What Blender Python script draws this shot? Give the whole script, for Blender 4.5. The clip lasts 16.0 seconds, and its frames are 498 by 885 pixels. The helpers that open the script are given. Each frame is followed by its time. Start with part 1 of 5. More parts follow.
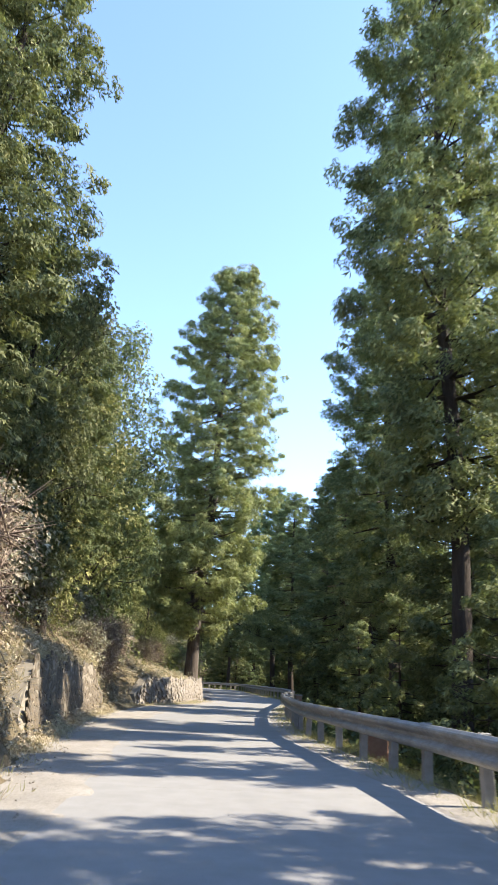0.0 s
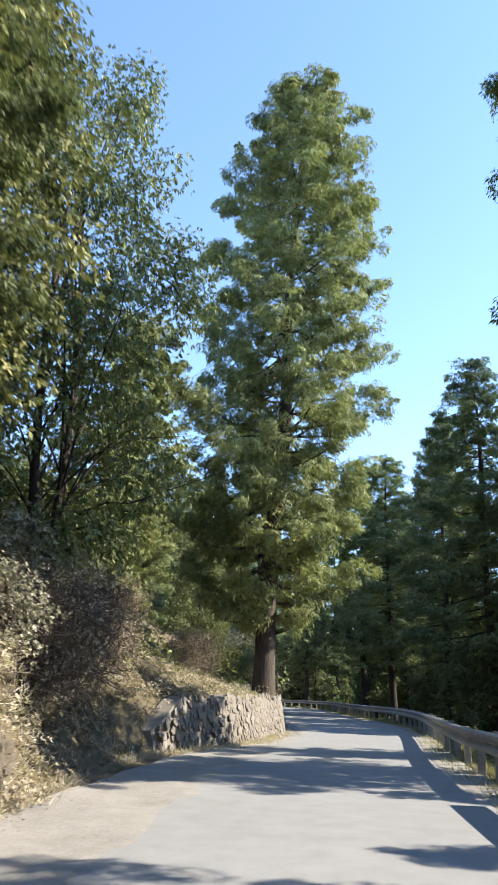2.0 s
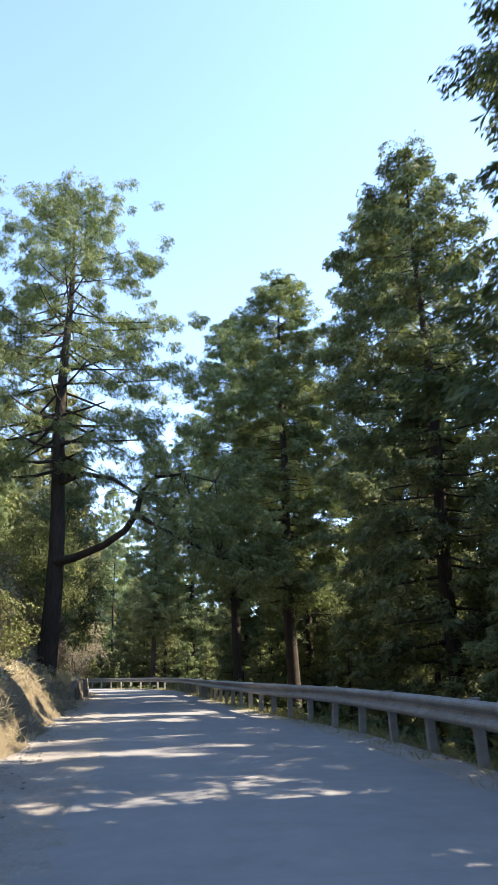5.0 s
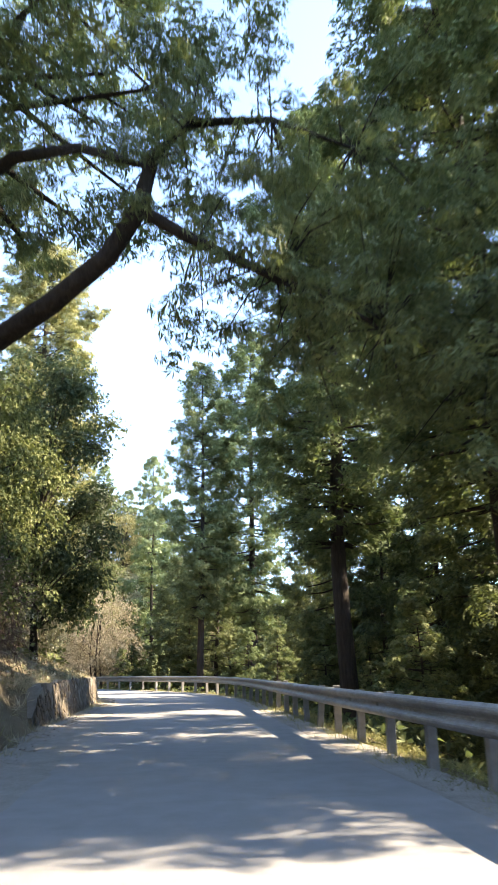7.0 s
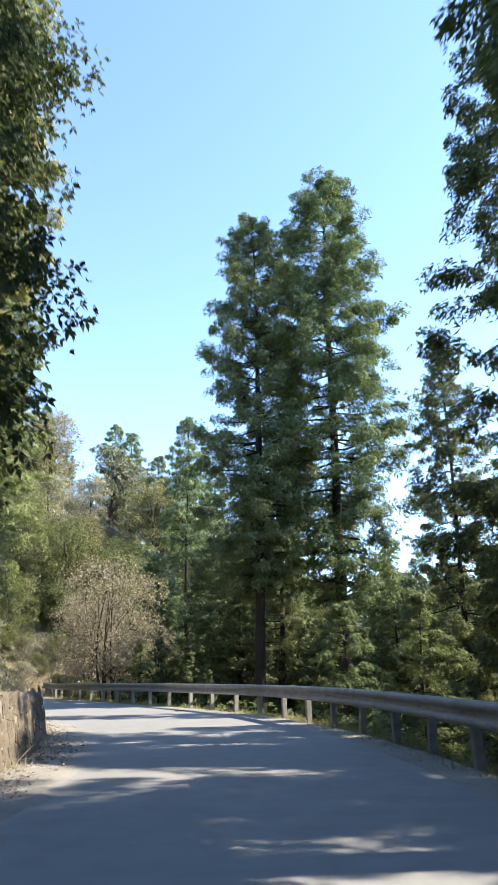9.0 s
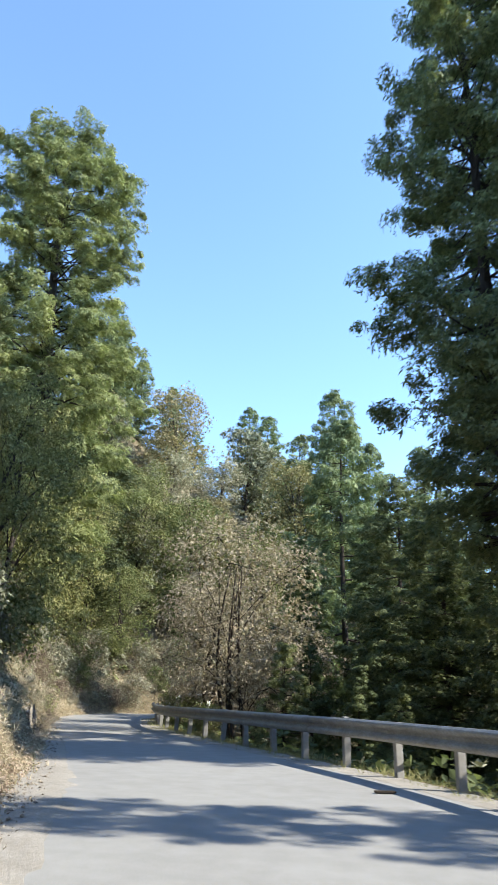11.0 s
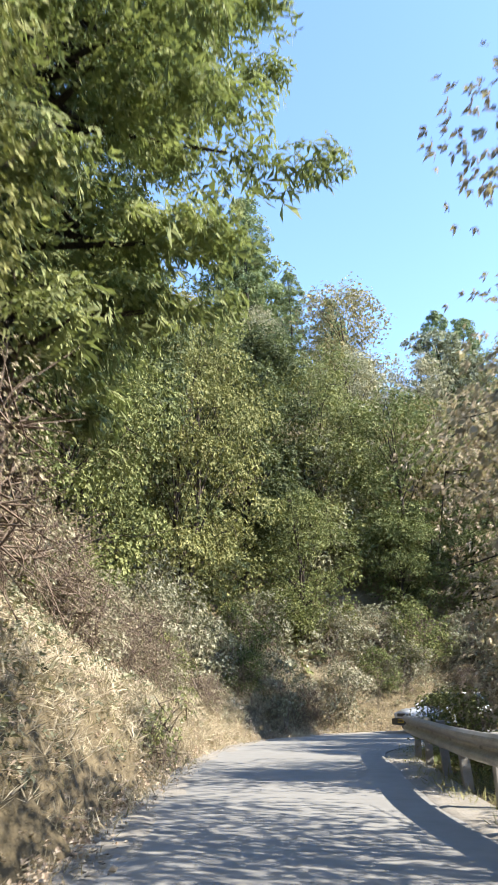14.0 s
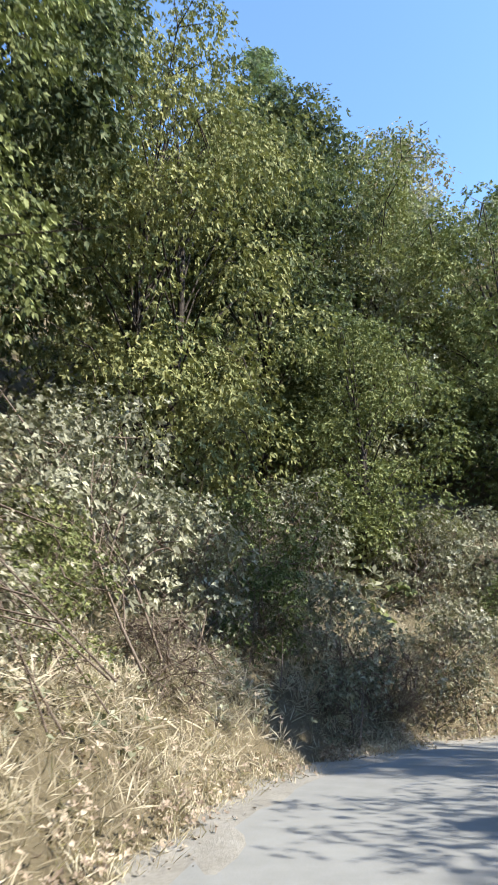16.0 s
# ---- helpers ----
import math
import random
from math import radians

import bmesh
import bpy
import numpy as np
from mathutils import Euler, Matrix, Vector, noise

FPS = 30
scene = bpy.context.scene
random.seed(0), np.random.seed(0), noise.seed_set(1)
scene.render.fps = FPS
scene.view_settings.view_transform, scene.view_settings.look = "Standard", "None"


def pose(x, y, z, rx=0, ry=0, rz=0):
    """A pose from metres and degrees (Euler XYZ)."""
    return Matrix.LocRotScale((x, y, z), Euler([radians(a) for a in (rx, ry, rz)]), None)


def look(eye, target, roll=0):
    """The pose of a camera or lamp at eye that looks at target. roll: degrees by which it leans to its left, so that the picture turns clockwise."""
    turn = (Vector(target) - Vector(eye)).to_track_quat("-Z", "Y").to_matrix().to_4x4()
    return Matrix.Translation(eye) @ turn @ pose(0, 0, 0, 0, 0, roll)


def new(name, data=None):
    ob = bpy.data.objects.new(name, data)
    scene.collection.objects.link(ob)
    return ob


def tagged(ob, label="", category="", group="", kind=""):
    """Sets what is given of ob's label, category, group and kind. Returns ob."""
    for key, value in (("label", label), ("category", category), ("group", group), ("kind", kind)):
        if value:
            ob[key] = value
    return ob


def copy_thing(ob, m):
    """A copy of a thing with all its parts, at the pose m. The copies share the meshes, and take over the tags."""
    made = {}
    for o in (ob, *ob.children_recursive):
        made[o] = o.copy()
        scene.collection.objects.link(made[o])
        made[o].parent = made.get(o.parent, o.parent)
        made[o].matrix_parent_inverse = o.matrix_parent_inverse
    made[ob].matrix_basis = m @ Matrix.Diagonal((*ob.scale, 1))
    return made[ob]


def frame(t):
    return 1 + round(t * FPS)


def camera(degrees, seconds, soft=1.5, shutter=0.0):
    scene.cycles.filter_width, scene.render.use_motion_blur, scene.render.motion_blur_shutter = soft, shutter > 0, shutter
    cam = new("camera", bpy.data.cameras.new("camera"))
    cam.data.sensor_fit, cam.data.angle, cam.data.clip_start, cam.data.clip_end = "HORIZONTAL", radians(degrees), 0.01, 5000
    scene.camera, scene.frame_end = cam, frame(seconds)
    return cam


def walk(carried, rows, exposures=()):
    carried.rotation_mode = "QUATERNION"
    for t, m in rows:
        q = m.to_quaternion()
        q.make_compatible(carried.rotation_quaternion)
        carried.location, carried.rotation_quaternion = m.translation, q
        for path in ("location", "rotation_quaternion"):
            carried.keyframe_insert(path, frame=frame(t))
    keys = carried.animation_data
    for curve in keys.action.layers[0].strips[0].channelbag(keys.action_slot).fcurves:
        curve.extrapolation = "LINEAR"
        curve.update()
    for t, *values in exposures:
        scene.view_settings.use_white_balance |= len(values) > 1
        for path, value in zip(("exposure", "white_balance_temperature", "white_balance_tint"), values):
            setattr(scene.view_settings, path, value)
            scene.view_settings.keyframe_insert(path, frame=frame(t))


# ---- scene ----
cam = camera(38.80, 16.0, soft=0.8, shutter=0.2)
PATH = [
    (0.0, 4.424, 13.527, 1.387, 108.68, -2.71, 3.36),
    (0.5, 3.789, 18.283, 1.394, 109.46, -2.07, 6.38),
    (1.0, 3.017, 23.012, 1.402, 109.78, -2.22, 7.80),
    (1.5, 2.319, 27.709, 1.411, 109.80, -2.19, 8.61),
    (2.0, 1.749, 32.562, 1.418, 109.68, -1.76, 8.84),
    (2.5, 1.331, 37.389, 1.408, 109.35, 0.06, 5.01),
    (3.0, 1.012, 42.368, 1.404, 108.70, 1.75, 2.61),
    (3.5, 0.843, 47.412, 1.399, 108.18, 2.61, 1.45),
    (4.0, 0.798, 52.430, 1.390, 107.52, 3.35, -0.08),
    (4.2, 0.764, 54.462, 1.389, 107.54, 3.27, -0.65),
    (4.5, 0.697, 57.529, 1.391, 107.66, 2.73, -1.42),
    (5.0, 0.510, 62.726, 1.395, 107.92, 1.26, -2.14),
    (5.5, 0.207, 68.048, 1.397, 107.94, 0.11, -1.96),
    (6.0, -0.210, 73.488, 1.397, 107.72, -0.34, -1.15),
    (6.3, -0.505, 76.795, 1.397, 107.65, -0.21, -0.51),
    (6.5, -0.713, 79.011, 1.398, 107.67, 0.01, -0.07),
    (7.0, -1.318, 84.626, 1.400, 107.78, 0.76, 1.64),
    (7.5, -2.050, 90.173, 1.394, 107.70, 1.08, 2.69),
    (8.0, -2.784, 95.781, 1.394, 107.61, 1.35, 3.94),
    (8.2, -3.083, 98.006, 1.395, 107.65, 1.29, 4.26),
    (8.5, -3.542, 101.282, 1.398, 107.79, 1.11, 4.57),
    (9.0, -4.356, 106.480, 1.400, 108.07, 0.71, 4.80),
    (9.5, -5.248, 111.261, 1.399, 108.28, 0.44, 5.48),
    (10.0, -6.223, 115.618, 1.396, 108.58, 0.08, 7.34),
    (10.3, -6.841, 118.067, 1.394, 108.92, -0.36, 9.15),
    (10.5, -7.262, 119.656, 1.393, 109.22, -0.74, 10.58),
    (11.0, -8.381, 123.454, 1.394, 109.75, -1.59, 15.71),
    (11.5, -9.650, 127.037, 1.405, 110.45, -1.13, 19.51),
    (12.0, -11.210, 130.585, 1.415, 110.85, -1.51, 23.05),
    (12.5, -12.958, 134.050, 1.418, 111.11, -1.48, 25.06),
    (13.0, -14.893, 137.632, 1.417, 110.84, -0.91, 26.86),
    (13.5, -17.033, 141.329, 1.410, 110.48, 0.25, 28.44),
    (14.0, -19.235, 144.942, 1.396, 109.82, 0.87, 29.74),
    (14.5, -21.275, 148.393, 1.386, 108.71, 0.49, 30.43),
    (15.0, -23.277, 151.877, 1.387, 108.07, 0.37, 30.97),
    (15.5, -25.168, 155.167, 1.394, 107.78, 0.62, 31.26),
    (16.0, -26.817, 158.147, 1.402, 107.73, 1.17, 31.64),
]
walk(cam, [(r[0], pose(*r[1:])) for r in PATH],
     exposures=[(0.0, 2.4, 7400, 9), (0.7, 2.35, 7300, 8), (1.5, 2.1, 6800, 5), (2.5, 2.35, 7250, 11), (3.0, 2.48, 7400, 12), (4.2, 2.42, 7500, 12), (6.3, 3.05, 8200, 9), (7.5, 3.15, 8400, 12), (8.2, 2.75, 7700, 9),
                (10.5, 2.15, 6900, 6), (11.5, 2.0, 6600, 2), (12.5, 1.78, 6100, -3), (13.2, 2.02, 6500, 1), (14.0, 2.4, 7000, 7), (15.0, 2.25, 6800, 6), (16.0, 2.08, 6600, 4)])

# ---- world and sun ----
SUN = Vector((1.0, 0.15, 0.78)).normalized()
world = bpy.data.worlds.new("sky")
scene.world = world
world.use_nodes = True
wn = world.node_tree
sky = wn.nodes.new("ShaderNodeTexSky")
sky.sky_type = "NISHITA"
sky.sun_disc = False
sky.sun_elevation = math.asin(SUN.z)
sky.sun_rotation = math.atan2(SUN.x, SUN.y)
sky.air_density, sky.dust_density, sky.ozone_density, sky.altitude = 0.95, 0.3, 1.3, 2200
wn.nodes["Background"].inputs["Strength"].default_value = 0.15
tone = wn.nodes.new("ShaderNodeMix")
tone.data_type, tone.blend_type = "RGBA", "MULTIPLY"
tone.inputs[0].default_value, tone.inputs[7].default_value = 1.0, (0.785, 0.875, 0.99, 1)
wn.links.new(sky.outputs[0], tone.inputs[6])
wn.links.new(tone.outputs[2], wn.nodes["Background"].inputs["Color"])
sun = new("sun", bpy.data.lights.new("sun", "SUN"))
sun.data.energy, sun.data.angle, sun.data.color = 3.0, radians(0.53), (1.0, 0.945, 0.875)
sun.matrix_world = look(SUN * 100, (0, 0, 0))


# ---- materials ----
def material(name, rough=0.8, spec=0.3):
    m = bpy.data.materials.new(name)
    m.use_nodes = True
    b = m.node_tree.nodes["Principled BSDF"]
    b.inputs["Roughness"].default_value = rough
    b.inputs["Specular IOR Level"].default_value = spec
    return m, m.node_tree, b


def node(tree, kind, **values):
    n = tree.nodes.new("ShaderNode" + kind)
    for key, v in values.items():
        n.inputs[key.replace("_", " ")].default_value = v
    return n


def coords(tree, which="Object"):
    return tree.nodes.new("ShaderNodeTexCoord").outputs[which]


def noise_of(tree, scale, detail=4.0, rough=0.6, at=None):
    n = node(tree, "TexNoise", Scale=scale, Detail=detail, Roughness=rough)
    tree.links.new(at if at is not None else coords(tree), n.inputs["Vector"])
    return n.outputs["Fac"]


def ramp(tree, fac, *stops):
    n = tree.nodes.new("ShaderNodeValToRGB")
    e = n.color_ramp.elements
    while len(e) < len(stops):
        e.new(0.5)
    for el, (p, c) in zip(e, stops):
        el.position, el.color = p, (*c, 1)
    tree.links.new(fac, n.inputs[0])
    return n.outputs[0]


def mix(tree, a, b, fac, kind="MIX"):
    n = tree.nodes.new("ShaderNodeMix")
    n.data_type, n.blend_type = "RGBA", kind
    for s, v in ((n.inputs[0], fac), (n.inputs[6], a), (n.inputs[7], b)):
        if isinstance(v, (int, float)):
            s.default_value = v
        elif isinstance(v, tuple):
            s.default_value = (*v, 1)
        else:
            tree.links.new(v, s)
    return n.outputs[2]


def bump(tree, bsdf, height, strength=0.4, distance=0.02):
    n = node(tree, "Bump", Strength=strength, Distance=distance)
    tree.links.new(height, n.inputs["Height"])
    tree.links.new(n.outputs[0], bsdf.inputs["Normal"])


def leaf_material(name, dark, mid, light, through_light=0.35, rough=0.68, spec=0.16, patch=0.5):
    m, t, b = material(name, rough, spec)
    geo = t.nodes.new("ShaderNodeNewGeometry")
    info = t.nodes.new("ShaderNodeObjectInfo")
    col = ramp(t, geo.outputs["Random Per Island"], (0.0, dark), (0.45, mid), (1.0, light))
    big = noise_of(t, patch, 2.0)
    col = mix(t, col, ramp(t, big, (0.35, tuple(v * 0.8 for v in dark)), (0.7, light)), 0.35)
    shift = node(t, "HueSaturation")
    lo = node(t, "MapRange")
    lo.inputs["To Min"].default_value, lo.inputs["To Max"].default_value = 0.475, 0.52
    t.links.new(info.outputs["Random"], lo.inputs["Value"])
    t.links.new(lo.outputs[0], shift.inputs["Hue"])
    hi = node(t, "MapRange")
    hi.inputs["To Min"].default_value, hi.inputs["To Max"].default_value = 1.10, 0.88
    t.links.new(info.outputs["Random"], hi.inputs["Value"])
    t.links.new(hi.outputs[0], shift.inputs["Value"])
    t.links.new(col, shift.inputs["Color"])
    t.links.new(shift.outputs[0], b.inputs["Base Color"])
    tr = node(t, "BsdfTranslucent")
    t.links.new(mix(t, shift.outputs[0], (0.85, 1.0, 0.35), 0.5, "MULTIPLY"), tr.inputs["Color"])
    ms = node(t, "MixShader", Fac=through_light)
    t.links.new(b.outputs[0], ms.inputs[1])
    t.links.new(tr.outputs[0], ms.inputs[2])
    t.links.new(ms.outputs[0], t.nodes["Material Output"].inputs["Surface"])
    return m


NEEDLE = leaf_material("conifer_foliage", (0.079, 0.110, 0.057), (0.167, 0.201, 0.092), (0.294, 0.322, 0.149), 0.32)
NEEDLE_OLIVE = leaf_material("olive_conifer_foliage", (0.140, 0.154, 0.071), (0.270, 0.287, 0.128), (0.447, 0.452, 0.210), 0.36)
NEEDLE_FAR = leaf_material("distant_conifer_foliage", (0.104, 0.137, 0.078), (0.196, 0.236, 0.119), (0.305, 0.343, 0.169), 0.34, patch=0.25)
# needle colour darkened to carry the shade on the sides turned from the sun
NEEDLE_SHADED = leaf_material("shaded_fir_foliage", (0.058, 0.080, 0.046), (0.122, 0.152, 0.075), (0.225, 0.25, 0.115), 0.34)
BROAD = leaf_material("broad_leaves", (0.065, 0.082, 0.031), (0.150, 0.171, 0.063), (0.332, 0.343, 0.149), 0.20)
BROAD_GREY = leaf_material("grey_green_leaves", (0.095, 0.098, 0.065), (0.232, 0.230, 0.155), (0.515, 0.494, 0.371), 0.24)
BROAD_DARK = leaf_material("dark_broad_leaves", (0.040, 0.058, 0.031), (0.088, 0.110, 0.053), (0.191, 0.207, 0.106), 0.30)
OLIVE_LEAF = leaf_material("yellowing_olive_leaves", (0.109, 0.099, 0.046), (0.264, 0.232, 0.106), (0.450, 0.397, 0.207), 0.26)
BROWN_LEAF = leaf_material("withered_leaves", (0.17, 0.13, 0.092), (0.37, 0.305, 0.22), (0.61, 0.54, 0.42), 0.33)
# hillside leaves: brighter copies of the bank's leaves, with sunlight put into the colour
HILL_GREY = leaf_material("sunlit_grey_hillside_leaves", (0.136, 0.136, 0.087), (0.302, 0.293, 0.183), (0.509, 0.482, 0.339), 0.26)
HILL_GREEN = leaf_material("sunlit_hillside_leaves", (0.106, 0.124, 0.048), (0.234, 0.256, 0.090), (0.407, 0.418, 0.173), 0.24)
PALE_LEAF = leaf_material("yellowing_vine_leaves", (0.22, 0.24, 0.10), (0.40, 0.41, 0.19), (0.58, 0.58, 0.33), 0.4)
DRY_GRASS = leaf_material("dry_grass_blades", (0.25, 0.21, 0.145), (0.45, 0.395, 0.29), (0.64, 0.585, 0.45), 0.35)
GREEN_GRASS = leaf_material("green_grass_blades", (0.15, 0.155, 0.07), (0.28, 0.28, 0.125), (0.44, 0.42, 0.22), 0.35)


def bark_material(name, dark, light):
    m, t, b = material(name, 0.9, 0.2)
    c = coords(t)
    mp = node(t, "Mapping")
    mp.inputs["Scale"].default_value = (9, 9, 1.1)
    t.links.new(c, mp.inputs["Vector"])
    f = noise_of(t, 1.6, 6, 0.7, mp.outputs[0])
    g = noise_of(t, 0.7, 3, 0.5, c)
    col = mix(t, ramp(t, f, (0.3, dark), (0.7, light)), ramp(t, g, (0.3, dark), (0.75, light)), 0.35)
    t.links.new(col, b.inputs["Base Color"])
    bump(t, b, f, 0.9, 0.06)
    return m


BARK = bark_material("conifer_bark", (0.018, 0.014, 0.011), (0.075, 0.059, 0.048))
BARK_LIGHT = bark_material("grey_bark", (0.03, 0.023, 0.019), (0.13, 0.105, 0.087))
TWIG = bark_material("thin_twigs", (0.10, 0.075, 0.06), (0.26, 0.20, 0.16))


def concrete_material():
    m, t, b = material("road_concrete", 0.82, 0.25)
    fine, broad, streak = noise_of(t, 60, 6, 0.7), noise_of(t, 0.35, 4), noise_of(t, 2.2, 5, 0.65)
    col = ramp(t, broad, (0.3, (0.205, 0.201, 0.194)), (0.7, (0.254, 0.252, 0.244)))
    col = mix(t, col, ramp(t, streak, (0.35, (0.167, 0.163, 0.156)), (0.65, (0.284, 0.279, 0.273))), 0.40)
    col = mix(t, col, ramp(t, fine, (0.3, (0.151, 0.148, 0.145)), (0.7, (0.306, 0.303, 0.296))), 0.3)
    t.links.new(col, b.inputs["Base Color"])
    bump(t, b, fine, 0.25, 0.006)
    return m


def soil_material():
    m, t, b = material("forest_soil", 0.95, 0.15)
    fine, broad, mid = noise_of(t, 14, 7, 0.7), noise_of(t, 0.16, 4), noise_of(t, 1.3, 6, 0.7)
    col = ramp(t, mid, (0.3, (0.080, 0.060, 0.040)), (0.55, (0.152, 0.116, 0.076)), (0.75, (0.240, 0.192, 0.124)))
    col = mix(t, col, ramp(t, broad, (0.4, (0.060, 0.060, 0.028)), (0.7, (0.192, 0.152, 0.088))), 0.4)
    col = mix(t, col, ramp(t, fine, (0.3, (0.056, 0.042, 0.028)), (0.7, (0.272, 0.224, 0.152))), 0.35)
    t.links.new(col, b.inputs["Base Color"])
    bump(t, b, fine, 0.8, 0.08)
    return m


def gravel_material():
    m, t, b = material("shoulder_gravel", 0.92, 0.2)
    c = coords(t)
    v = node(t, "TexVoronoi", Scale=30.0)
    t.links.new(c, v.inputs["Vector"])
    mid, fine = noise_of(t, 1.1, 6, 0.7), noise_of(t, 35, 4, 0.7)
    col = ramp(t, mid, (0.3, (0.181, 0.161, 0.137)), (0.7, (0.360, 0.333, 0.295)))
    grey = node(t, "RGBToBW")
    t.links.new(v.outputs["Color"], grey.inputs[0])
    col = mix(t, col, ramp(t, grey.outputs[0], (0.2, (0.150, 0.137, 0.122)), (0.8, (0.361, 0.346, 0.322))), 0.25)
    col = mix(t, col, ramp(t, fine, (0.3, (0.133, 0.122, 0.106)), (0.7, (0.361, 0.342, 0.315))), 0.3)
    t.links.new(col, b.inputs["Base Color"])
    bump(t, b, fine, 0.6, 0.03)
    return m


def stone_material(name, a, bb, c3):
    m, t, b = material(name, 0.88, 0.25)
    info = t.nodes.new("ShaderNodeObjectInfo")
    geo = t.nodes.new("ShaderNodeNewGeometry")
    add = node(t, "Math")
    add.operation = "ADD"
    t.links.new(info.outputs["Random"], add.inputs[0])
    t.links.new(geo.outputs["Random Per Island"], add.inputs[1])
    fr = node(t, "Math")
    fr.operation = "FRACT"
    t.links.new(add.outputs[0], fr.inputs[0])
    col = ramp(t, fr.outputs[0], (0.0, a), (0.5, bb), (1.0, c3))
    n1, n2 = noise_of(t, 9, 6, 0.7), noise_of(t, 2.0, 4)
    col = mix(t, col, ramp(t, n1, (0.3, tuple(v * 0.6 for v in a)), (0.7, c3)), 0.4)
    col = mix(t, col, ramp(t, n2, (0.4, (0.30, 0.22, 0.13)), (0.65, bb)), 0.3)
    t.links.new(col, b.inputs["Base Color"])
    bump(t, b, n1, 0.7, 0.03)
    return m


def metal_material():
    m, t, b = material("galvanised_steel", 0.55, 0.4)
    n1, n2 = noise_of(t, 2.5, 5, 0.65), noise_of(t, 25, 4)
    b.inputs["Metallic"].default_value = 0.35
    col = mix(t, ramp(t, n1, (0.35, (0.18, 0.175, 0.16)), (0.65, (0.34, 0.335, 0.32))), ramp(t, n2, (0.4, (0.22, 0.20, 0.17)), (0.6, (0.46, 0.46, 0.44))), 0.3)
    t.links.new(col, b.inputs["Base Color"])
    r = node(t, "MapRange")
    r.inputs["To Min"].default_value, r.inputs["To Max"].default_value = 0.42, 0.7
    t.links.new(n1, r.inputs["Value"])
    t.links.new(r.outputs[0], b.inputs["Roughness"])
    return m


def plain(name, base, rough=0.6, metallic=0.0, spec=0.4):
    m, t, b = material(name, rough, spec)
    n1 = noise_of(t, 8, 5, 0.6)
    t.links.new(ramp(t, n1, (0.3, tuple(v * 0.82 for v in base)), (0.7, tuple(min(1, v * 1.12) for v in base))), b.inputs["Base Color"])
    b.inputs["Metallic"].default_value = metallic
    return m


CONCRETE, SOIL, GRAVEL, STEEL = concrete_material(), soil_material(), gravel_material(), metal_material()
RUBBLE = stone_material("rubble_stone", (0.15, 0.135, 0.115), (0.23, 0.21, 0.185), (0.32, 0.30, 0.27))
WALL_STONE = stone_material("wall_stone", (0.10, 0.090, 0.080), (0.165, 0.152, 0.140), (0.26, 0.245, 0.23))
DARK_STONE = stone_material("dark_wall_stone", (0.045, 0.039, 0.032), (0.078, 0.069, 0.058), (0.125, 0.113, 0.097))
MORTAR = plain("wall_mortar", (0.2, 0.178, 0.145), 0.95, spec=0.15)
POST_PAINT = plain("weathered_post_concrete", (0.28, 0.27, 0.255), 0.8)


# ---- mesh helpers ----
def mesh_of(name, verts, faces, mats, index=None, smooth=False):
    verts, faces = np.asarray(verts, np.float32), np.asarray(faces, np.int32)
    me = bpy.data.meshes.new(name)
    me.vertices.add(len(verts))
    me.vertices.foreach_set("co", verts.ravel())
    k = faces.shape[1]
    me.loops.add(faces.size)
    me.loops.foreach_set("vertex_index", faces.ravel())
    me.polygons.add(len(faces))
    me.polygons.foreach_set("loop_start", np.arange(0, faces.size, k, dtype=np.int32))
    if index is not None:
        me.polygons.foreach_set("material_index", np.asarray(index, np.int32))
    me.polygons.foreach_set("use_smooth", np.full(len(faces), smooth))
    for m in mats if isinstance(mats, (list, tuple)) else [mats]:
        me.materials.append(m)
    me.update(calc_edges=True)
    me.validate()
    return me


def part_mesh(name, me, parent, label="", category=""):
    ob = new(name, me)
    ob.parent = parent
    if label:
        ob["label"] = label
    return ob


def part(name, bm, mat, parent, label="", smooth=False):
    me = bpy.data.meshes.new(name)
    bm.to_mesh(me)
    bm.free()
    me.materials.append(mat)
    if smooth:
        me.polygons.foreach_set("use_smooth", np.full(len(me.polygons), True))
    return part_mesh(name, me, parent, label)


def box(bm, size, at=(0, 0, 0), bevel=0.0, turn=None):
    r = bmesh.ops.create_cube(bm, size=1.0)
    bmesh.ops.scale(bm, vec=size, verts=r["verts"])
    if bevel:
        e = list({e for v in r["verts"] for e in v.link_edges})
        r2 = bmesh.ops.bevel(bm, geom=e, offset=bevel, segments=2, affect="EDGES", profile=0.6)
        vs = list({v for f in r2["faces"] for v in f.verts} | {v for v in r["verts"] if v.is_valid})
    else:
        vs = r["verts"]
    if turn is not None:
        bmesh.ops.transform(bm, matrix=turn, verts=vs)
    bmesh.ops.translate(bm, vec=at, verts=vs)
    return vs


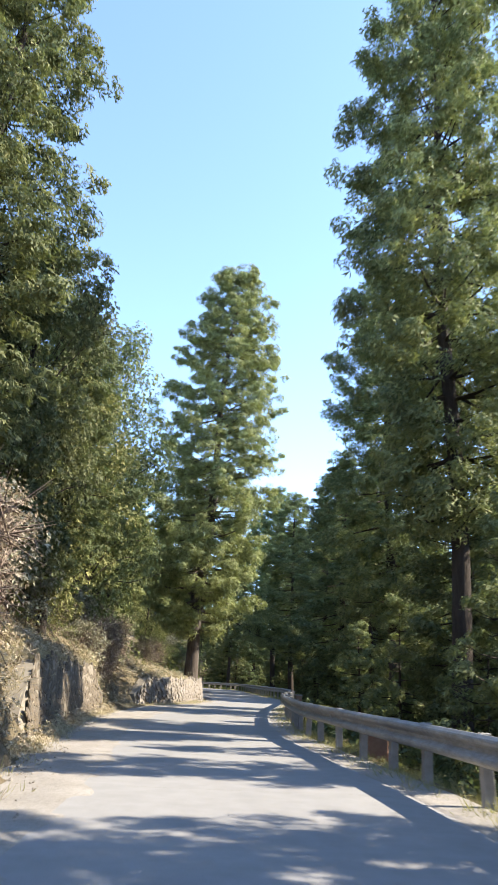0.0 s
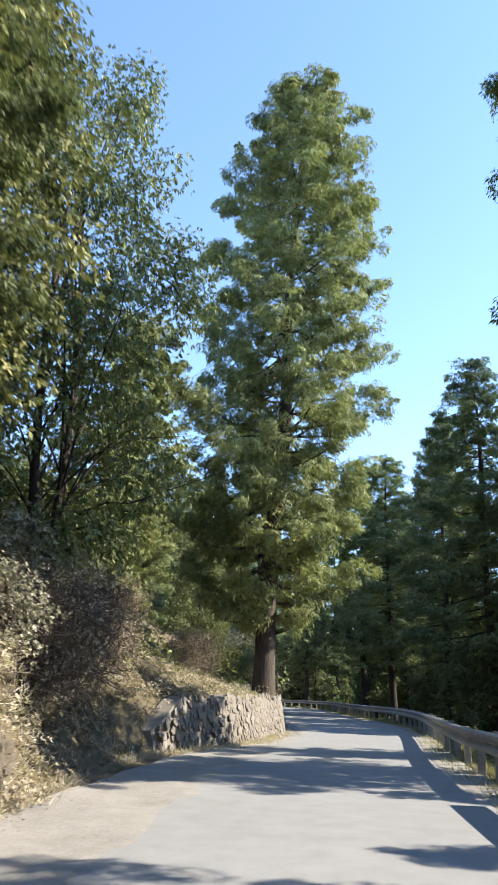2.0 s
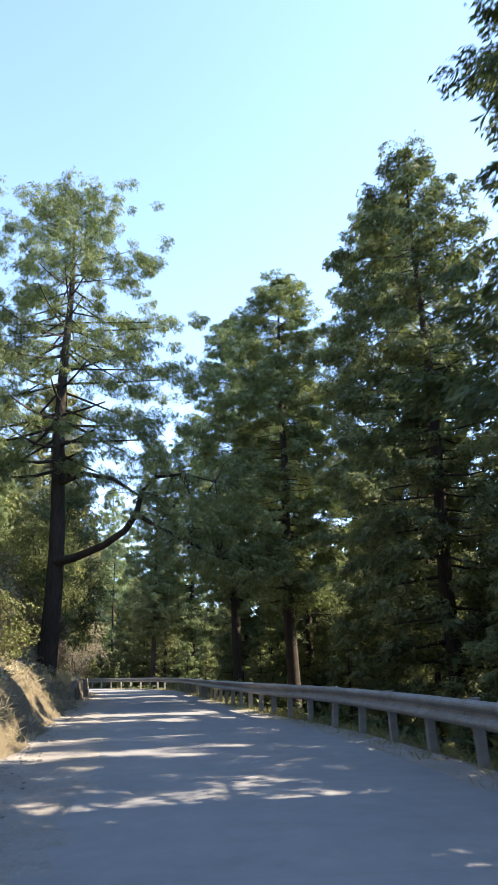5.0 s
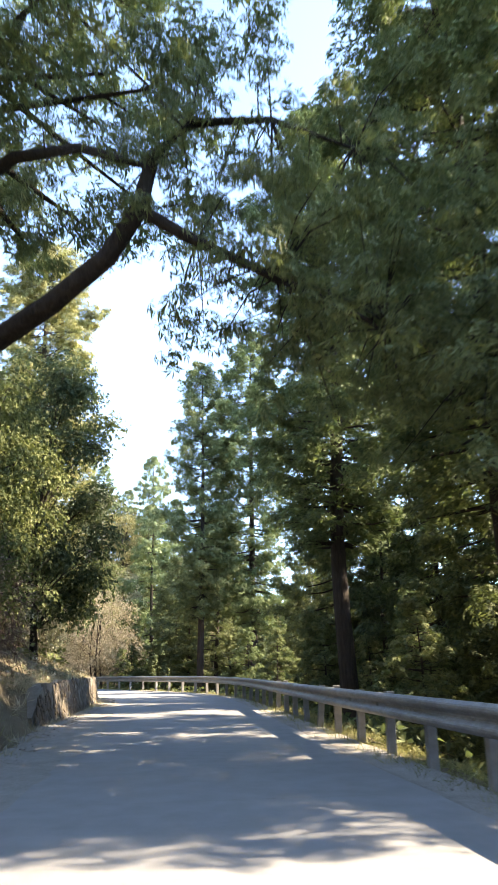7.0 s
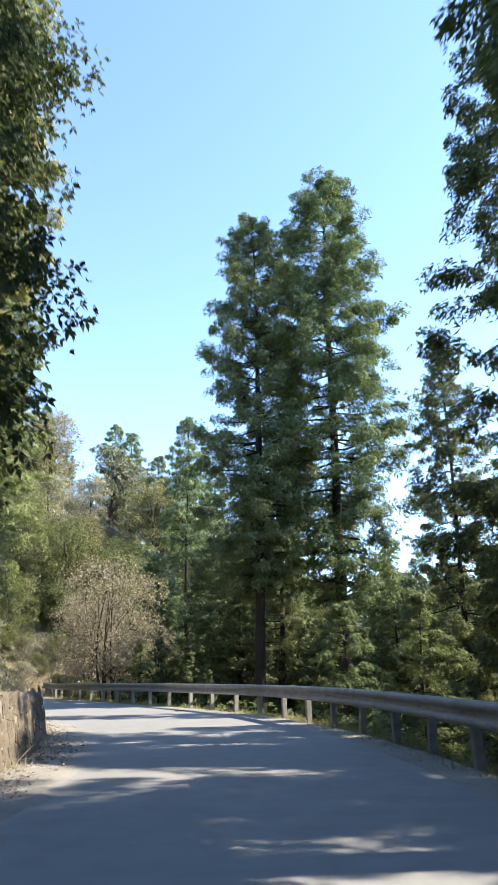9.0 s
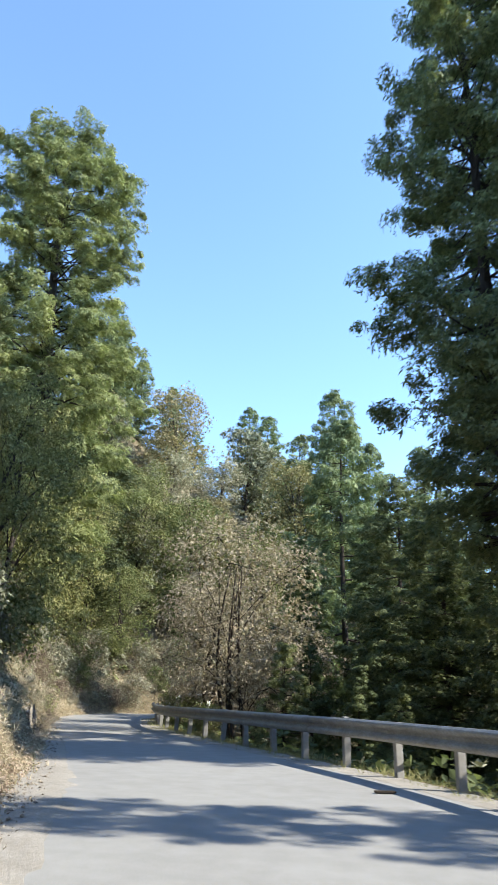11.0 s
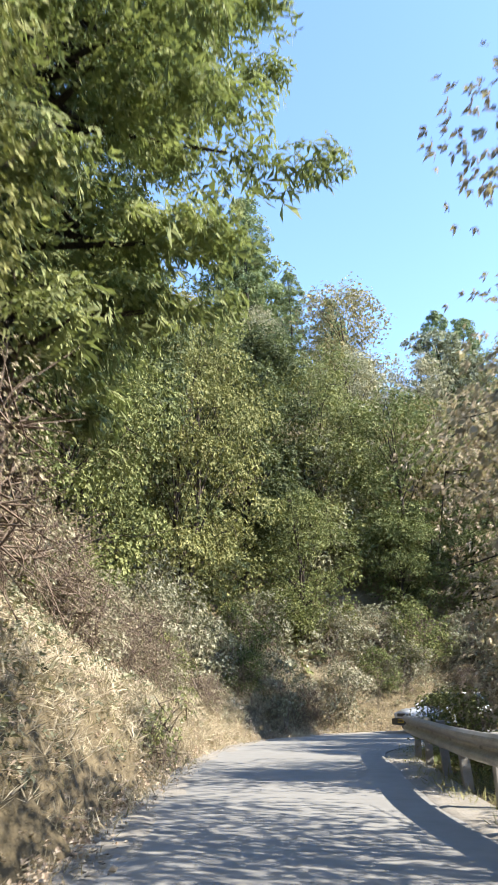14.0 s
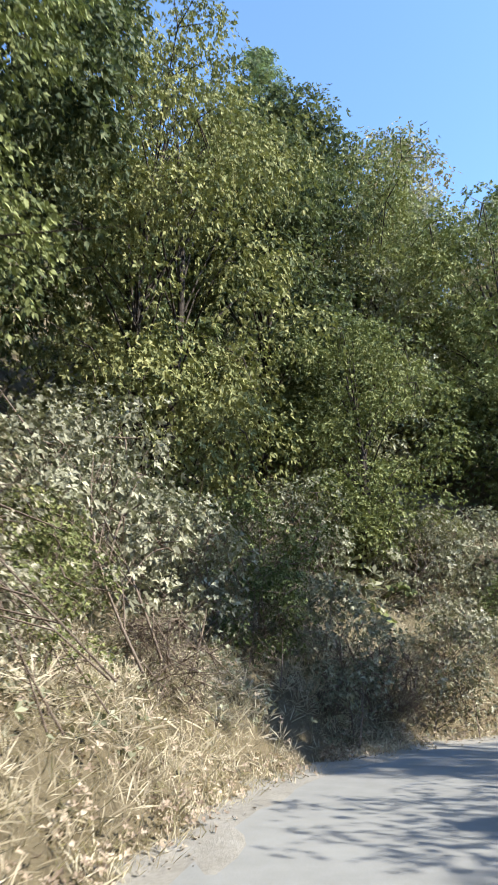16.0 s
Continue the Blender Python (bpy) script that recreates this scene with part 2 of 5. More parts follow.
def tube(points, radii, sides=6):
    """Vertices and quads of a tapered tube through the points."""
    p = np.asarray(points, float)
    t = np.gradient(p, axis=0)
    t /= np.linalg.norm(t, axis=1, keepdims=True) + 1e-9
    ref = np.where(np.abs(t[:, 2:3]) > 0.9, [[1.0, 0, 0]], [[0, 0, 1.0]])
    a = np.cross(t, ref)
    a /= np.linalg.norm(a, axis=1, keepdims=True) + 1e-9
    b = np.cross(t, a)
    ang = np.linspace(0, 2 * np.pi, sides, endpoint=False)
    ring = a[:, None] * np.cos(ang)[None, :, None] + b[:, None] * np.sin(ang)[None, :, None]
    v = (p[:, None] + ring * np.asarray(radii, float)[:, None, None]).reshape(-1, 3)
    n = len(p)
    i, j = np.meshgrid(np.arange(n - 1), np.arange(sides), indexing="ij")
    k = (j + 1) % sides
    f = np.stack([i * sides + j, i * sides + k, (i + 1) * sides + k, (i + 1) * sides + j], -1).reshape(-1, 4)
    return v, f


def joined(pieces):
    vs, fs, n = [], [], 0
    for v, f in pieces:
        vs.append(v)
        fs.append(f + n)
        n += len(v)
    return np.concatenate(vs), np.concatenate(fs)


def leaves(rng, centre, outward, length, width, droop=0.0, fold=0.25):
    """One kite-shaped leaf or spray at each centre, pointing along outward."""
    n = len(centre)
    d = outward + rng.normal(0, 0.25, (n, 3))
    d[:, 2] -= droop
    d /= np.linalg.norm(d, axis=1, keepdims=True) + 1e-9
    side = np.cross(d, rng.normal(0, 1, (n, 3)) * [0.7, 0.7, 0.7] + [0, 0, 0.6])
    side /= np.linalg.norm(side, axis=1, keepdims=True) + 1e-9
    up = np.cross(side, d)
    ln = (length * rng.uniform(0.6, 1.3, n))[:, None]
    wd = (width * rng.uniform(0.7, 1.3, n))[:, None]
    a = centre - d * ln * 0.5
    c = centre + d * ln * 0.5 - up * ln * fold * 0.5
    m = centre + up * ln * fold * 0.3
    v = np.stack([a, m + side * wd * 0.5, c, m - side * wd * 0.5], 1).reshape(-1, 3)
    return v, np.arange(4 * n).reshape(n, 4)


# ---- the road's line: centre x, centre y, half width ----
LINE = np.array([
    (8.9, -30, 2.3), (8.0, -12, 2.3), (6.1, 5, 2.3), (4.2, 21.7, 2.25), (3.2, 28, 2.15), (2.0, 35, 2.15), (1.4, 42, 2.25),
    (1.15, 50, 2.2), (1.25, 57, 2.2), (1.4, 64, 2.25), (1.2, 72, 2.4), (0.4, 80, 2.5), (-1.0, 88, 2.45), (-2.2, 96, 2.4),
    (-3.4, 105, 2.4), (-4.6, 113, 2.6), (-6.2, 122, 2.75), (-8.5, 129, 2.95), (-11.6, 135.2, 2.85), (-15.95, 141.95, 2.35),
    (-19.9, 147.84, 2.02), (-23.25, 153.12, 1.88), (-25.9, 158.34, 2.03), (-28.25, 163.68, 2.22), (-28.7, 168.0, 2.75), (-27.4, 172.2, 3.0), (-23.8, 175.2, 3.0),
    (-17, 177.2, 2.8), (-5, 179, 2.8), (10, 179.5, 2.8), (40, 176, 2.8), (80, 168, 2.8)])


def smooth_line(pts, step=0.5):
    out = []
    for i in range(1, len(pts) - 2):
        p0, p1, p2, p3 = pts[i - 1:i + 3]
        n = max(2, int(np.linalg.norm((p2 - p1)[:2]) / step))
        for u in np.arange(n) / n:
            out.append(0.5 * (2 * p1 + (p2 - p0) * u + (2 * p0 - 5 * p1 + 4 * p2 - p3) * u * u + (3 * p1 - p0 - 3 * p2 + p3) * u ** 3))
    return np.array(out)


ROAD = smooth_line(LINE)
TANG = np.gradient(ROAD[:, :2], axis=0)
TANG /= np.linalg.norm(TANG, axis=1, keepdims=True)
RIGHT = np.stack([TANG[:, 1], -TANG[:, 0]], 1)
ALONG = np.concatenate([[0], np.cumsum(np.linalg.norm(np.diff(ROAD[:, :2], axis=0), axis=1))])


def lateral(x, y):
    """For arrays of places: the signed distance outside the road's edge (negative on it), the side (+1 right) and the length along it."""
    x, y = np.atleast_1d(x).astype(float), np.atleast_1d(y).astype(float)
    e, side, s = np.empty(len(x)), np.empty(len(x)), np.empty(len(x))
    for k in range(0, len(x), 20000):
        dx, dy = x[k:k + 20000, None] - ROAD[None, :, 0], y[k:k + 20000, None] - ROAD[None, :, 1]
        i = np.argmin(dx * dx + dy * dy, 1)
        r = np.arange(len(i))
        d = dx[r, i] * RIGHT[i, 0] + dy[r, i] * RIGHT[i, 1]
        dist = np.hypot(dx[r, i], dy[r, i])
        e[k:k + 20000], side[k:k + 20000], s[k:k + 20000] = dist - ROAD[i, 2], np.sign(d), ALONG[i]
    return e, side, s


def wave(x, y, scale, seed=0.0):
    """Smooth, cheap ups and downs between -1 and 1."""
    a, b = x / scale + seed * 3.1, y / scale - seed * 1.7
    return (np.sin(a * 1.3 + 1.7 * np.sin(b * 0.9 + seed)) + np.sin(b * 1.1 + 1.3 * np.sin(a * 1.6 - seed)) + 0.5 * np.sin(a * 2.9 + b * 2.3)) / 2.5


TURN = int(np.argmax(ROAD[:, 1] > 168.0))
# the bank on the hill side: y of the road, distance of its foot from the road's edge, height, width of the rise, slope above
BANK = np.array([
    (-30, 1.2, 1.3, 0.8, 0.62), (20, 0.9, 1.3, 0.8, 0.62), (27, 1.5, 1.6, 0.5, 0.62), (28.5, 1.6, 1.8, 0.28, 0.62), (43, 2.0, 1.8, 0.28, 0.6),
    (44.5, 2.3, 1.2, 1.2, 0.6), (49.6, 2.6, 1.2, 1.0, 0.55), (50.6, 2.3, 1.35, 0.28, 0.62), (53, 1.7, 1.4, 0.25, 0.58), (55, 1.15, 1.4, 0.25, 0.54), (57, 0.85, 1.38, 0.25, 0.46), (62.3, 0.55, 1.35, 0.25, 0.32),
    (66, 1.0, 1.3, 0.25, 0.36), (74, 1.7, 1.2, 0.3, 0.45), (78, 1.9, 1.2, 0.8, 0.6), (98, 1.5, 1.3, 0.8, 0.62), (105, 1.7, 1.1, 0.28, 0.62),
    (114, 1.1, 1.15, 0.25, 0.62), (124, 0.85, 1.1, 0.28, 0.62), (128, 1.2, 1.3, 0.8, 0.65), (145, 1.0, 1.4, 0.4, 0.7), (150, 0.7, 1.8, 0.5, 0.75),
    (158, 0.7, 1.9, 0.9, 0.8), (167.9, 0.8, 1.6, 1.1, 0.75)])
BANK_S = np.interp(BANK[:, 0], ROAD[:TURN, 1], ALONG[:TURN])


# crest of the hill above the bend, by x
HILL_X, HILL_Z = (-95, -55, -50, -44, -35, -24, -15, 0), (38, 38, 35, 29, 24, 15, 9, 2)
UPPER_S = np.interp((142, 166), ROAD[:TURN, 1], ALONG[:TURN])


def bank_at(s):
    return [np.interp(s, BANK_S, BANK[:, k]) for k in (1, 2, 3, 4)]


def ground_height(x, y):
    e, side, s = lateral(x, y)
    x, y = np.atleast_1d(x).astype(float), np.atleast_1d(y).astype(float)
    w1, w2, w3 = wave(x, y, 2.3, 1), wave(x, y, 9, 2), wave(x, y, 31, 3)
    foot, bank, ramp_w, slope = bank_at(s)
    loose = np.clip((ramp_w - 0.3) / 0.5, 0, 1)
    foot = foot + 0.42 * (1 - loose) + 0.25 * loose * wave(x, y, 4.0, 5)
    up = np.clip((e - foot) / ramp_w, 0, 1)
    left = -0.05 + 0.03 * w1 + bank * (1 + 0.2 * loose * w2) * up * up * (3 - 2 * up)
    rise = np.clip(e - foot - ramp_w, 0, None)
    left += np.minimum(rise, 8) * slope + np.clip(rise - 8, 0, 45) * (np.interp(s, UPPER_S, (0.66, 0.98)) + 0.06 * w3) + np.clip(rise - 53, 0, None) * 0.12
    left += np.clip(rise / 4, 0, 1) * (0.3 * w1 + 0.7 * w2)
    left = np.minimum(left, np.where(y > 138, np.interp(x, HILL_X, HILL_Z), 17) + 0.6 * w2)
    drop = np.clip(e - 1.3, 0, None)
    right = -0.04 + 0.02 * w1 - np.minimum(drop, 26) * (0.5 + 0.05 * w3) + np.clip(drop / 3, 0, 1) * (0.25 * w1 + 0.5 * w2) + np.clip(drop - 90, 0, None) * 0.05
    z = np.where(side < 0, left, right)
    return np.where(e < 0.15, -0.14, np.where(e < 0.35, -0.14 + (z + 0.14) * (e - 0.15) / 0.2, z))


def ground_z(x, y):
    return float(ground_height(x, y)[0])


def axis_steps(a, b, fine, far):
    mid = np.arange(a, b, fine)
    grow, d, out = [], fine, 0.0
    while out < far:
        d *= 1.16
        out += d
        grow.append(out)
    grow = np.array(grow)
    return np.concatenate([a - grow[::-1], mid, b + grow])


gx, gy = axis_steps(-40, 11, 0.6, 2500), axis_steps(14, 182, 0.6, 2500)
GX, GY = np.meshgrid(gx, gy)
GZ = np.concatenate([ground_height(GX.ravel()[i:i + 40000], GY.ravel()[i:i + 40000]) for i in range(0, GX.size, 40000)])
ni, nj = GX.shape
ii, jj = np.meshgrid(np.arange(ni - 1), np.arange(nj - 1), indexing="ij")
gf = np.stack([ii * nj + jj, ii * nj + jj + 1, (ii + 1) * nj + jj + 1, (ii + 1) * nj + jj], -1).reshape(-1, 4)
ground = new("ground", mesh_of("ground", np.stack([GX.ravel(), GY.ravel(), GZ], 1), gf, SOIL, smooth=True))
tagged(ground, "steep forest floor of brown soil and dry litter beside the road", "ground", kind="structure")


def strip(i0, i1, off0, off1, z, cross=2, from_edge=0):
    """A band along the road between two offsets from its centre (in half widths plus metres)."""
    idx = np.arange(i0, i1)
    cols = []
    for u in np.linspace(0, 1, cross):
        a = off0[0] * ROAD[idx, 2] + off0[1]
        b = off1[0] * ROAD[idx, 2] + off1[1]
        cols.append(ROAD[idx, :2] + RIGHT[idx] * (a + (b - a) * u)[:, None])
    v = np.concatenate([np.concatenate([c, np.full((len(idx), 1), z)], 1) for c in cols])
    n = len(idx)
    f = [(c * n + k, (c + 1) * n + k, (c + 1) * n + k + 1, c * n + k + 1) for c in range(cross - 1) for k in range(n - 1)]
    return v, np.array(f)


# left gravel shoulder, and the narrow right verge
def shoulder(name, off0, off1, z, label, amp):
    v, f = strip(0, len(ROAD) - 1, off0, off1, z, 13)
    lane = np.repeat(np.arange(13), len(v) // 13)
    v[:, 2] += np.where(lane == 0, -0.05, np.where(lane == 1, -0.012, np.where(lane == 2, 0.008, 0.022)))
    v[:, 2] += amp * (wave(v[:, 0], v[:, 1], 0.5, 7) + 0.6 * wave(v[:, 0], v[:, 1], 0.17, 8))
    ob = new(name, mesh_of(name, v, f, GRAVEL, smooth=True))
    return tagged(ob, label, "shoulder", kind="structure")


shoulder("gravel_shoulder", (-1, 0.55), (-1, -1.75), -0.020, "pale gravel shoulder with loose stones at the foot of the bank", 0.024)
shoulder("verge", (1, -0.1), (1, 0.75), -0.022, "narrow gravel verge under the guardrail", 0.01)

# concrete slabs with open joints
road = tagged(new("road"), "pale grey concrete mountain road with cross joints", "road", kind="structure")
SLAB = 10


def slab_mesh(i0):
    rows = []
    idx = np.arange(i0, i0 + SLAB + 1)
    inset = np.zeros(SLAB + 1)
    inset[0], inset[-1] = 0.002, -0.002
    for u in (-1, -0.5, 0, 0.5, 1):
        jag = 0.035 * wave(ROAD[idx, 0] * 3, ROAD[idx, 1] * 3, 1.0, 4) if abs(u) == 1 else 0
        rows.append(ROAD[idx, :2] + RIGHT[idx] * (u * ROAD[idx, 2] + jag)[:, None] + TANG[idx] * inset[:, None])
    n = SLAB + 1
    top = np.concatenate([np.concatenate([r, np.full((n, 1), 0.0)], 1) for r in rows])
    low = top[np.r_[0:n, 4 * n:5 * n]] + [0, 0, -0.13]
    v = np.concatenate([top, low])
    f = [(c * n + k, (c + 1) * n + k, (c + 1) * n + k + 1, c * n + k + 1) for c in range(4) for k in range(SLAB)]
    f += [(5 * n + k, k, k + 1, 5 * n + k + 1) for k in range(SLAB)]
    f += [(4 * n + k, 6 * n + k, 6 * n + k + 1, 4 * n + k + 1) for k in range(SLAB)]
    return mesh_of("slab", v, f, CONCRETE)


for i0 in range(0, len(ROAD) - SLAB - 1, SLAB):
    part_mesh("slab", slab_mesh(i0), road)


# ---- guardrail ----
def rail_profile():
    # waved section: depth towards the road, height about the middle
    half = [(0.0, 0.190), (0.020, 0.190), (0.074, 0.152), (0.086, 0.128), (0.086, 0.102), (0.074, 0.078), (0.012, 0.034), (0.0, 0.016)]
    return half + [(d, -h) for d, h in half[::-1]]


RAIL_OFF = 0.58


def rail_mid(y):
    """Height of the beam's middle above the road, by y."""
    return np.interp(y, (60, 95, 140, 152), (0.71, 0.80, 0.83, 0.73))


def rail_section(i0, i1, lap):
    idx = np.arange(i0, i1 + 1)
    prof = rail_profile()
    v = []
    for back in (0.0, 0.012):
        for d, h in prof:
            off = ROAD[idx, 2] + RAIL_OFF - d + back + lap
            p = ROAD[idx, :2] + RIGHT[idx] * off[:, None]
            v.append(np.concatenate([p, (rail_mid(p[:, 1]) + h + 0.02 * wave(p[:, 0], p[:, 1], 7, 6))[:, None]], 1))
    n, k = len(idx), len(prof)
    f = [(a * n + j, a * n + j + 1, (a + 1) * n + j + 1, (a + 1) * n + j) for a in range(k - 1) for j in range(n - 1)]
    f += [((k + a) * n + j, (k + a + 1) * n + j, (k + a + 1) * n + j + 1, (k + a) * n + j + 1) for a in range(k - 1) for j in range(n - 1)]
    for a, b in ((0, k), (2 * k - 1, k - 1)):
        f += [(a * n + j, b * n + j, b * n + j + 1, a * n + j + 1) for j in range(n - 1)]
    return mesh_of("beam", np.concatenate(v), f, STEEL)


def post_mesh():
    bm = bmesh.new()
    box(bm, (0.15, 0.13, 1.56), (0, 0, 0.04), 0.014)
    me = bpy.data.meshes.new("post")
    bm.to_mesh(me)
    bm.free()
    me.materials.append(POST_PAINT)
    return me


def spacer_mesh():
    bm = bmesh.new()
    box(bm, (0.16, 0.10, 0.22), (0, 0, 0), 0.008)
    box(bm, (0.05, 0.035, 0.035), (-0.075, 0, 0.0), 0.006)
    me = bpy.data.meshes.new("spacer")
    bm.to_mesh(me)
    bm.free()
    me.materials.append(STEEL)
    return me


POST, SPACER = post_mesh(), spacer_mesh()


def guardrail(y0, y1, label, end_caps=True):
    rail = tagged(new("guardrail"), label, "guardrail", group="guardrails beside the road")
    i0, i1 = [int(np.argmin(np.abs(ROAD[:, 1] - y)[:TURN])) for y in (y0, y1)]
    k = 0
    for i in range(i0, i1 - 3, 8):
        part_mesh("beam", rail_section(i, min(i + 9, i1), 0.007 if k % 2 else 0.0), rail)
        k += 1
    rng = np.random.default_rng(int(abs(y0)) + 5)
    for i in range(i0 + 1, i1, 4):
        w = ROAD[i, 2]
        a = math.atan2(RIGHT[i, 1], RIGHT[i, 0])
        p = ROAD[i, :2] + RIGHT[i] * (w + RAIL_OFF + 0.20)
        ob = part_mesh("post", POST, rail)
        ob.matrix_basis = pose(p[0], p[1], rng.uniform(-0.03, 0.03) + float(rail_mid(p[1])) - 0.64, rng.normal(0, 1.5), rng.normal(0, 2.0), math.degrees(a))
        q = ROAD[i, :2] + RIGHT[i] * (w + RAIL_OFF + 0.07)
        ob = part_mesh("spacer", SPACER, rail)
        ob.matrix_basis = pose(q[0], q[1], float(rail_mid(q[1])), 0, 0, math.degrees(a))
    return rail


# ---- trees ----
def frames(rng, d):
    d = d / (np.linalg.norm(d, axis=1, keepdims=True) + 1e-9)
    s = np.cross(d, rng.normal(0, 0.6, d.shape) + [0, 0, 0.9])
    s /= np.linalg.norm(s, axis=1, keepdims=True) + 1e-9
    return d, s, np.cross(s, d)


def sprays(rng, centre, outward, length, blades=5, width=0.2, span=1.15, droop=0.25):
    """Feathery sprays: narrow blades that fan out from one foot. Triangles."""
    n = len(centre)
    d, s, u = frames(rng, outward)
    ln = (length * rng.uniform(0.65, 1.3, n))[:, None]
    foot = centre - d * ln * 0.4
    vs, fs = [foot], []
    for k in range(blades):
        a = span * (2 * k / (blades - 1) - 1) + rng.normal(0, 0.12, (n, 1))
        way = d * np.cos(a) + s * np.sin(a)
        side = -d * np.sin(a) + s * np.cos(a)
        l = ln * (1 - 0.3 * abs(2 * k / (blades - 1) - 1)) * rng.uniform(0.8, 1.15, (n, 1))
        tip = foot + way * l + u * l * rng.normal(0, 0.14, (n, 1))
        tip[:, 2] -= droop * l[:, 0]
        mid = foot + (tip - foot) * 0.5 + side * l * width * (1 if k % 2 else -1)
        mid[:, 2] += droop * width * l[:, 0]
        vs += [mid, tip]
        fs.append(np.stack([np.zeros(n, int), np.full(n, 1 + 2 * k), np.full(n, 2 + 2 * k)], 1))
    per = 1 + 2 * blades
    v = np.stack(vs, 1).reshape(-1, 3)
    f = (np.stack(fs, 1) + (per * np.arange(n))[:, None, None]).reshape(-1, 3)
    return v, f


def rosettes(rng, centre, outward, leaf, leaflets=4, width=0.42, open_angle=1.0, droop=0.2):
    """Twig ends with a ring of kite-shaped leaves. Quads."""
    n = len(centre)
    d, s, u = frames(rng, outward)
    vs, fs = [centre], []
    turn = rng.uniform(0, 6.28, (n, 1))
    for k in range(leaflets):
        a = turn + 2 * np.pi * k / leaflets + rng.normal(0, 0.25, (n, 1))
        o = open_angle * rng.uniform(0.6, 1.25, (n, 1))
        ring = s * np.cos(a) + u * np.sin(a)
        way = d * np.cos(o) + ring * np.sin(o)
        side = -s * np.sin(a) + u * np.cos(a)
        l = leaf * rng.uniform(0.7, 1.3, (n, 1))
        mid = centre + way * l * 0.5
        tip = centre + way * l
        tip[:, 2] -= droop * l[:, 0]
        vs += [mid + side * l * width * 0.5, tip, mid - side * l * width * 0.5]
        fs.append(np.stack([np.zeros(n, int)] + [np.full(n, 1 + 3 * k + q) for q in range(3)], 1))
    per = 1 + 3 * leaflets
    v = np.stack(vs, 1).reshape(-1, 3)
    f = (np.stack(fs, 1) + (per * np.arange(n))[:, None, None]).reshape(-1, 4)
    return v, f


def tufts(rng, centre, flow, normal, length, blades=4, width=0.3, span=1.0, droop=0.2):
    """Fans of pointed blades that lie like shingles: along flow, facing normal. Triangles."""
    n = len(centre)
    u = normal / (np.linalg.norm(normal, axis=1, keepdims=True) + 1e-9)
    d = flow - u * (flow * u).sum(1, keepdims=True)
    d /= np.linalg.norm(d, axis=1, keepdims=True) + 1e-9
    s = np.cross(u, d)
    ln = (length * rng.uniform(0.6, 1.35, n))[:, None]
    foot = centre - d * ln * 0.4
    vs, fs = [foot], []
    for k in range(blades):
        q = 2 * k / (blades - 1) - 1
        a = span * q + rng.normal(0, 0.14, (n, 1))
        way = d * np.cos(a) + s * np.sin(a)
        side = -d * np.sin(a) + s * np.cos(a)
        l = ln * (1 - 0.28 * abs(q)) * rng.uniform(0.75, 1.2, (n, 1))
        tip = foot + way * l + u * l * rng.normal(0, 0.16, (n, 1))
        tip[:, 2] -= droop * l[:, 0]
        mid = foot + (tip - foot) * 0.52 + side * l * width * (1 if k % 2 else -1) + u * l * rng.normal(0.06, 0.06, (n, 1))
        vs += [mid, tip]
        fs.append(np.stack([np.zeros(n, int), np.full(n, 1 + 2 * k), np.full(n, 2 + 2 * k)], 1))
    per = 1 + 2 * blades
    v = np.stack(vs, 1).reshape(-1, 3)
    f = (np.stack(fs, 1) + (per * np.arange(n))[:, None, None]).reshape(-1, 3)
    return v, f


def bough_foliage(rng, cen, out, big, per, leaf, blades, width, droop, flat=0.72):
    """Cushions of foliage: overlapping fans over the upper and outer side of each bough end."""
    n = len(cen)
    off = rng.normal(0, 1, (n, per, 3)) + 0.45 * out[:, None]
    off /= np.linalg.norm(off, axis=2, keepdims=True)
    under = (off[:, :, 2] < -0.1) & (rng.random((n, per)) < 0.7)
    off[:, :, 2] = np.where(under, -off[:, :, 2], off[:, :, 2])
    at = cen[:, None] + off * (big[:, None, None] * [1, 1, flat]) * (0.45 + 0.6 * rng.random((n, per, 1)) ** 0.6)
    normal = off + [0, 0, 0.35] + rng.normal(0, 0.38, (n, per, 3))
    flow = 0.75 * out[:, None] + off * [0.8, 0.8, 0.0] + rng.normal(0, 0.4, (n, per, 3)) + [0, 0, 0.1 - droop]
    outer = tufts(rng, at.reshape(-1, 3), flow.reshape(-1, 3), normal.reshape(-1, 3), leaf, blades, width, 0.95, droop)
    # older inner sprays that close the bough
    k = 13
    inner = np.repeat(cen, k, 0) + rng.normal(0, 0.36, (n * k, 3)) * np.repeat(big, k)[:, None] * [1, 1, flat]
    core = tufts(rng, inner, np.repeat(out, k, 0) + rng.normal(0, 0.7, (n * k, 3)), rng.normal(0, 0.6, (n * k, 3)) + [0, 0, 0.8], np.repeat(big, k) * 0.5, 4, 0.20, 1.1, droop)
    return joined([outer, core])


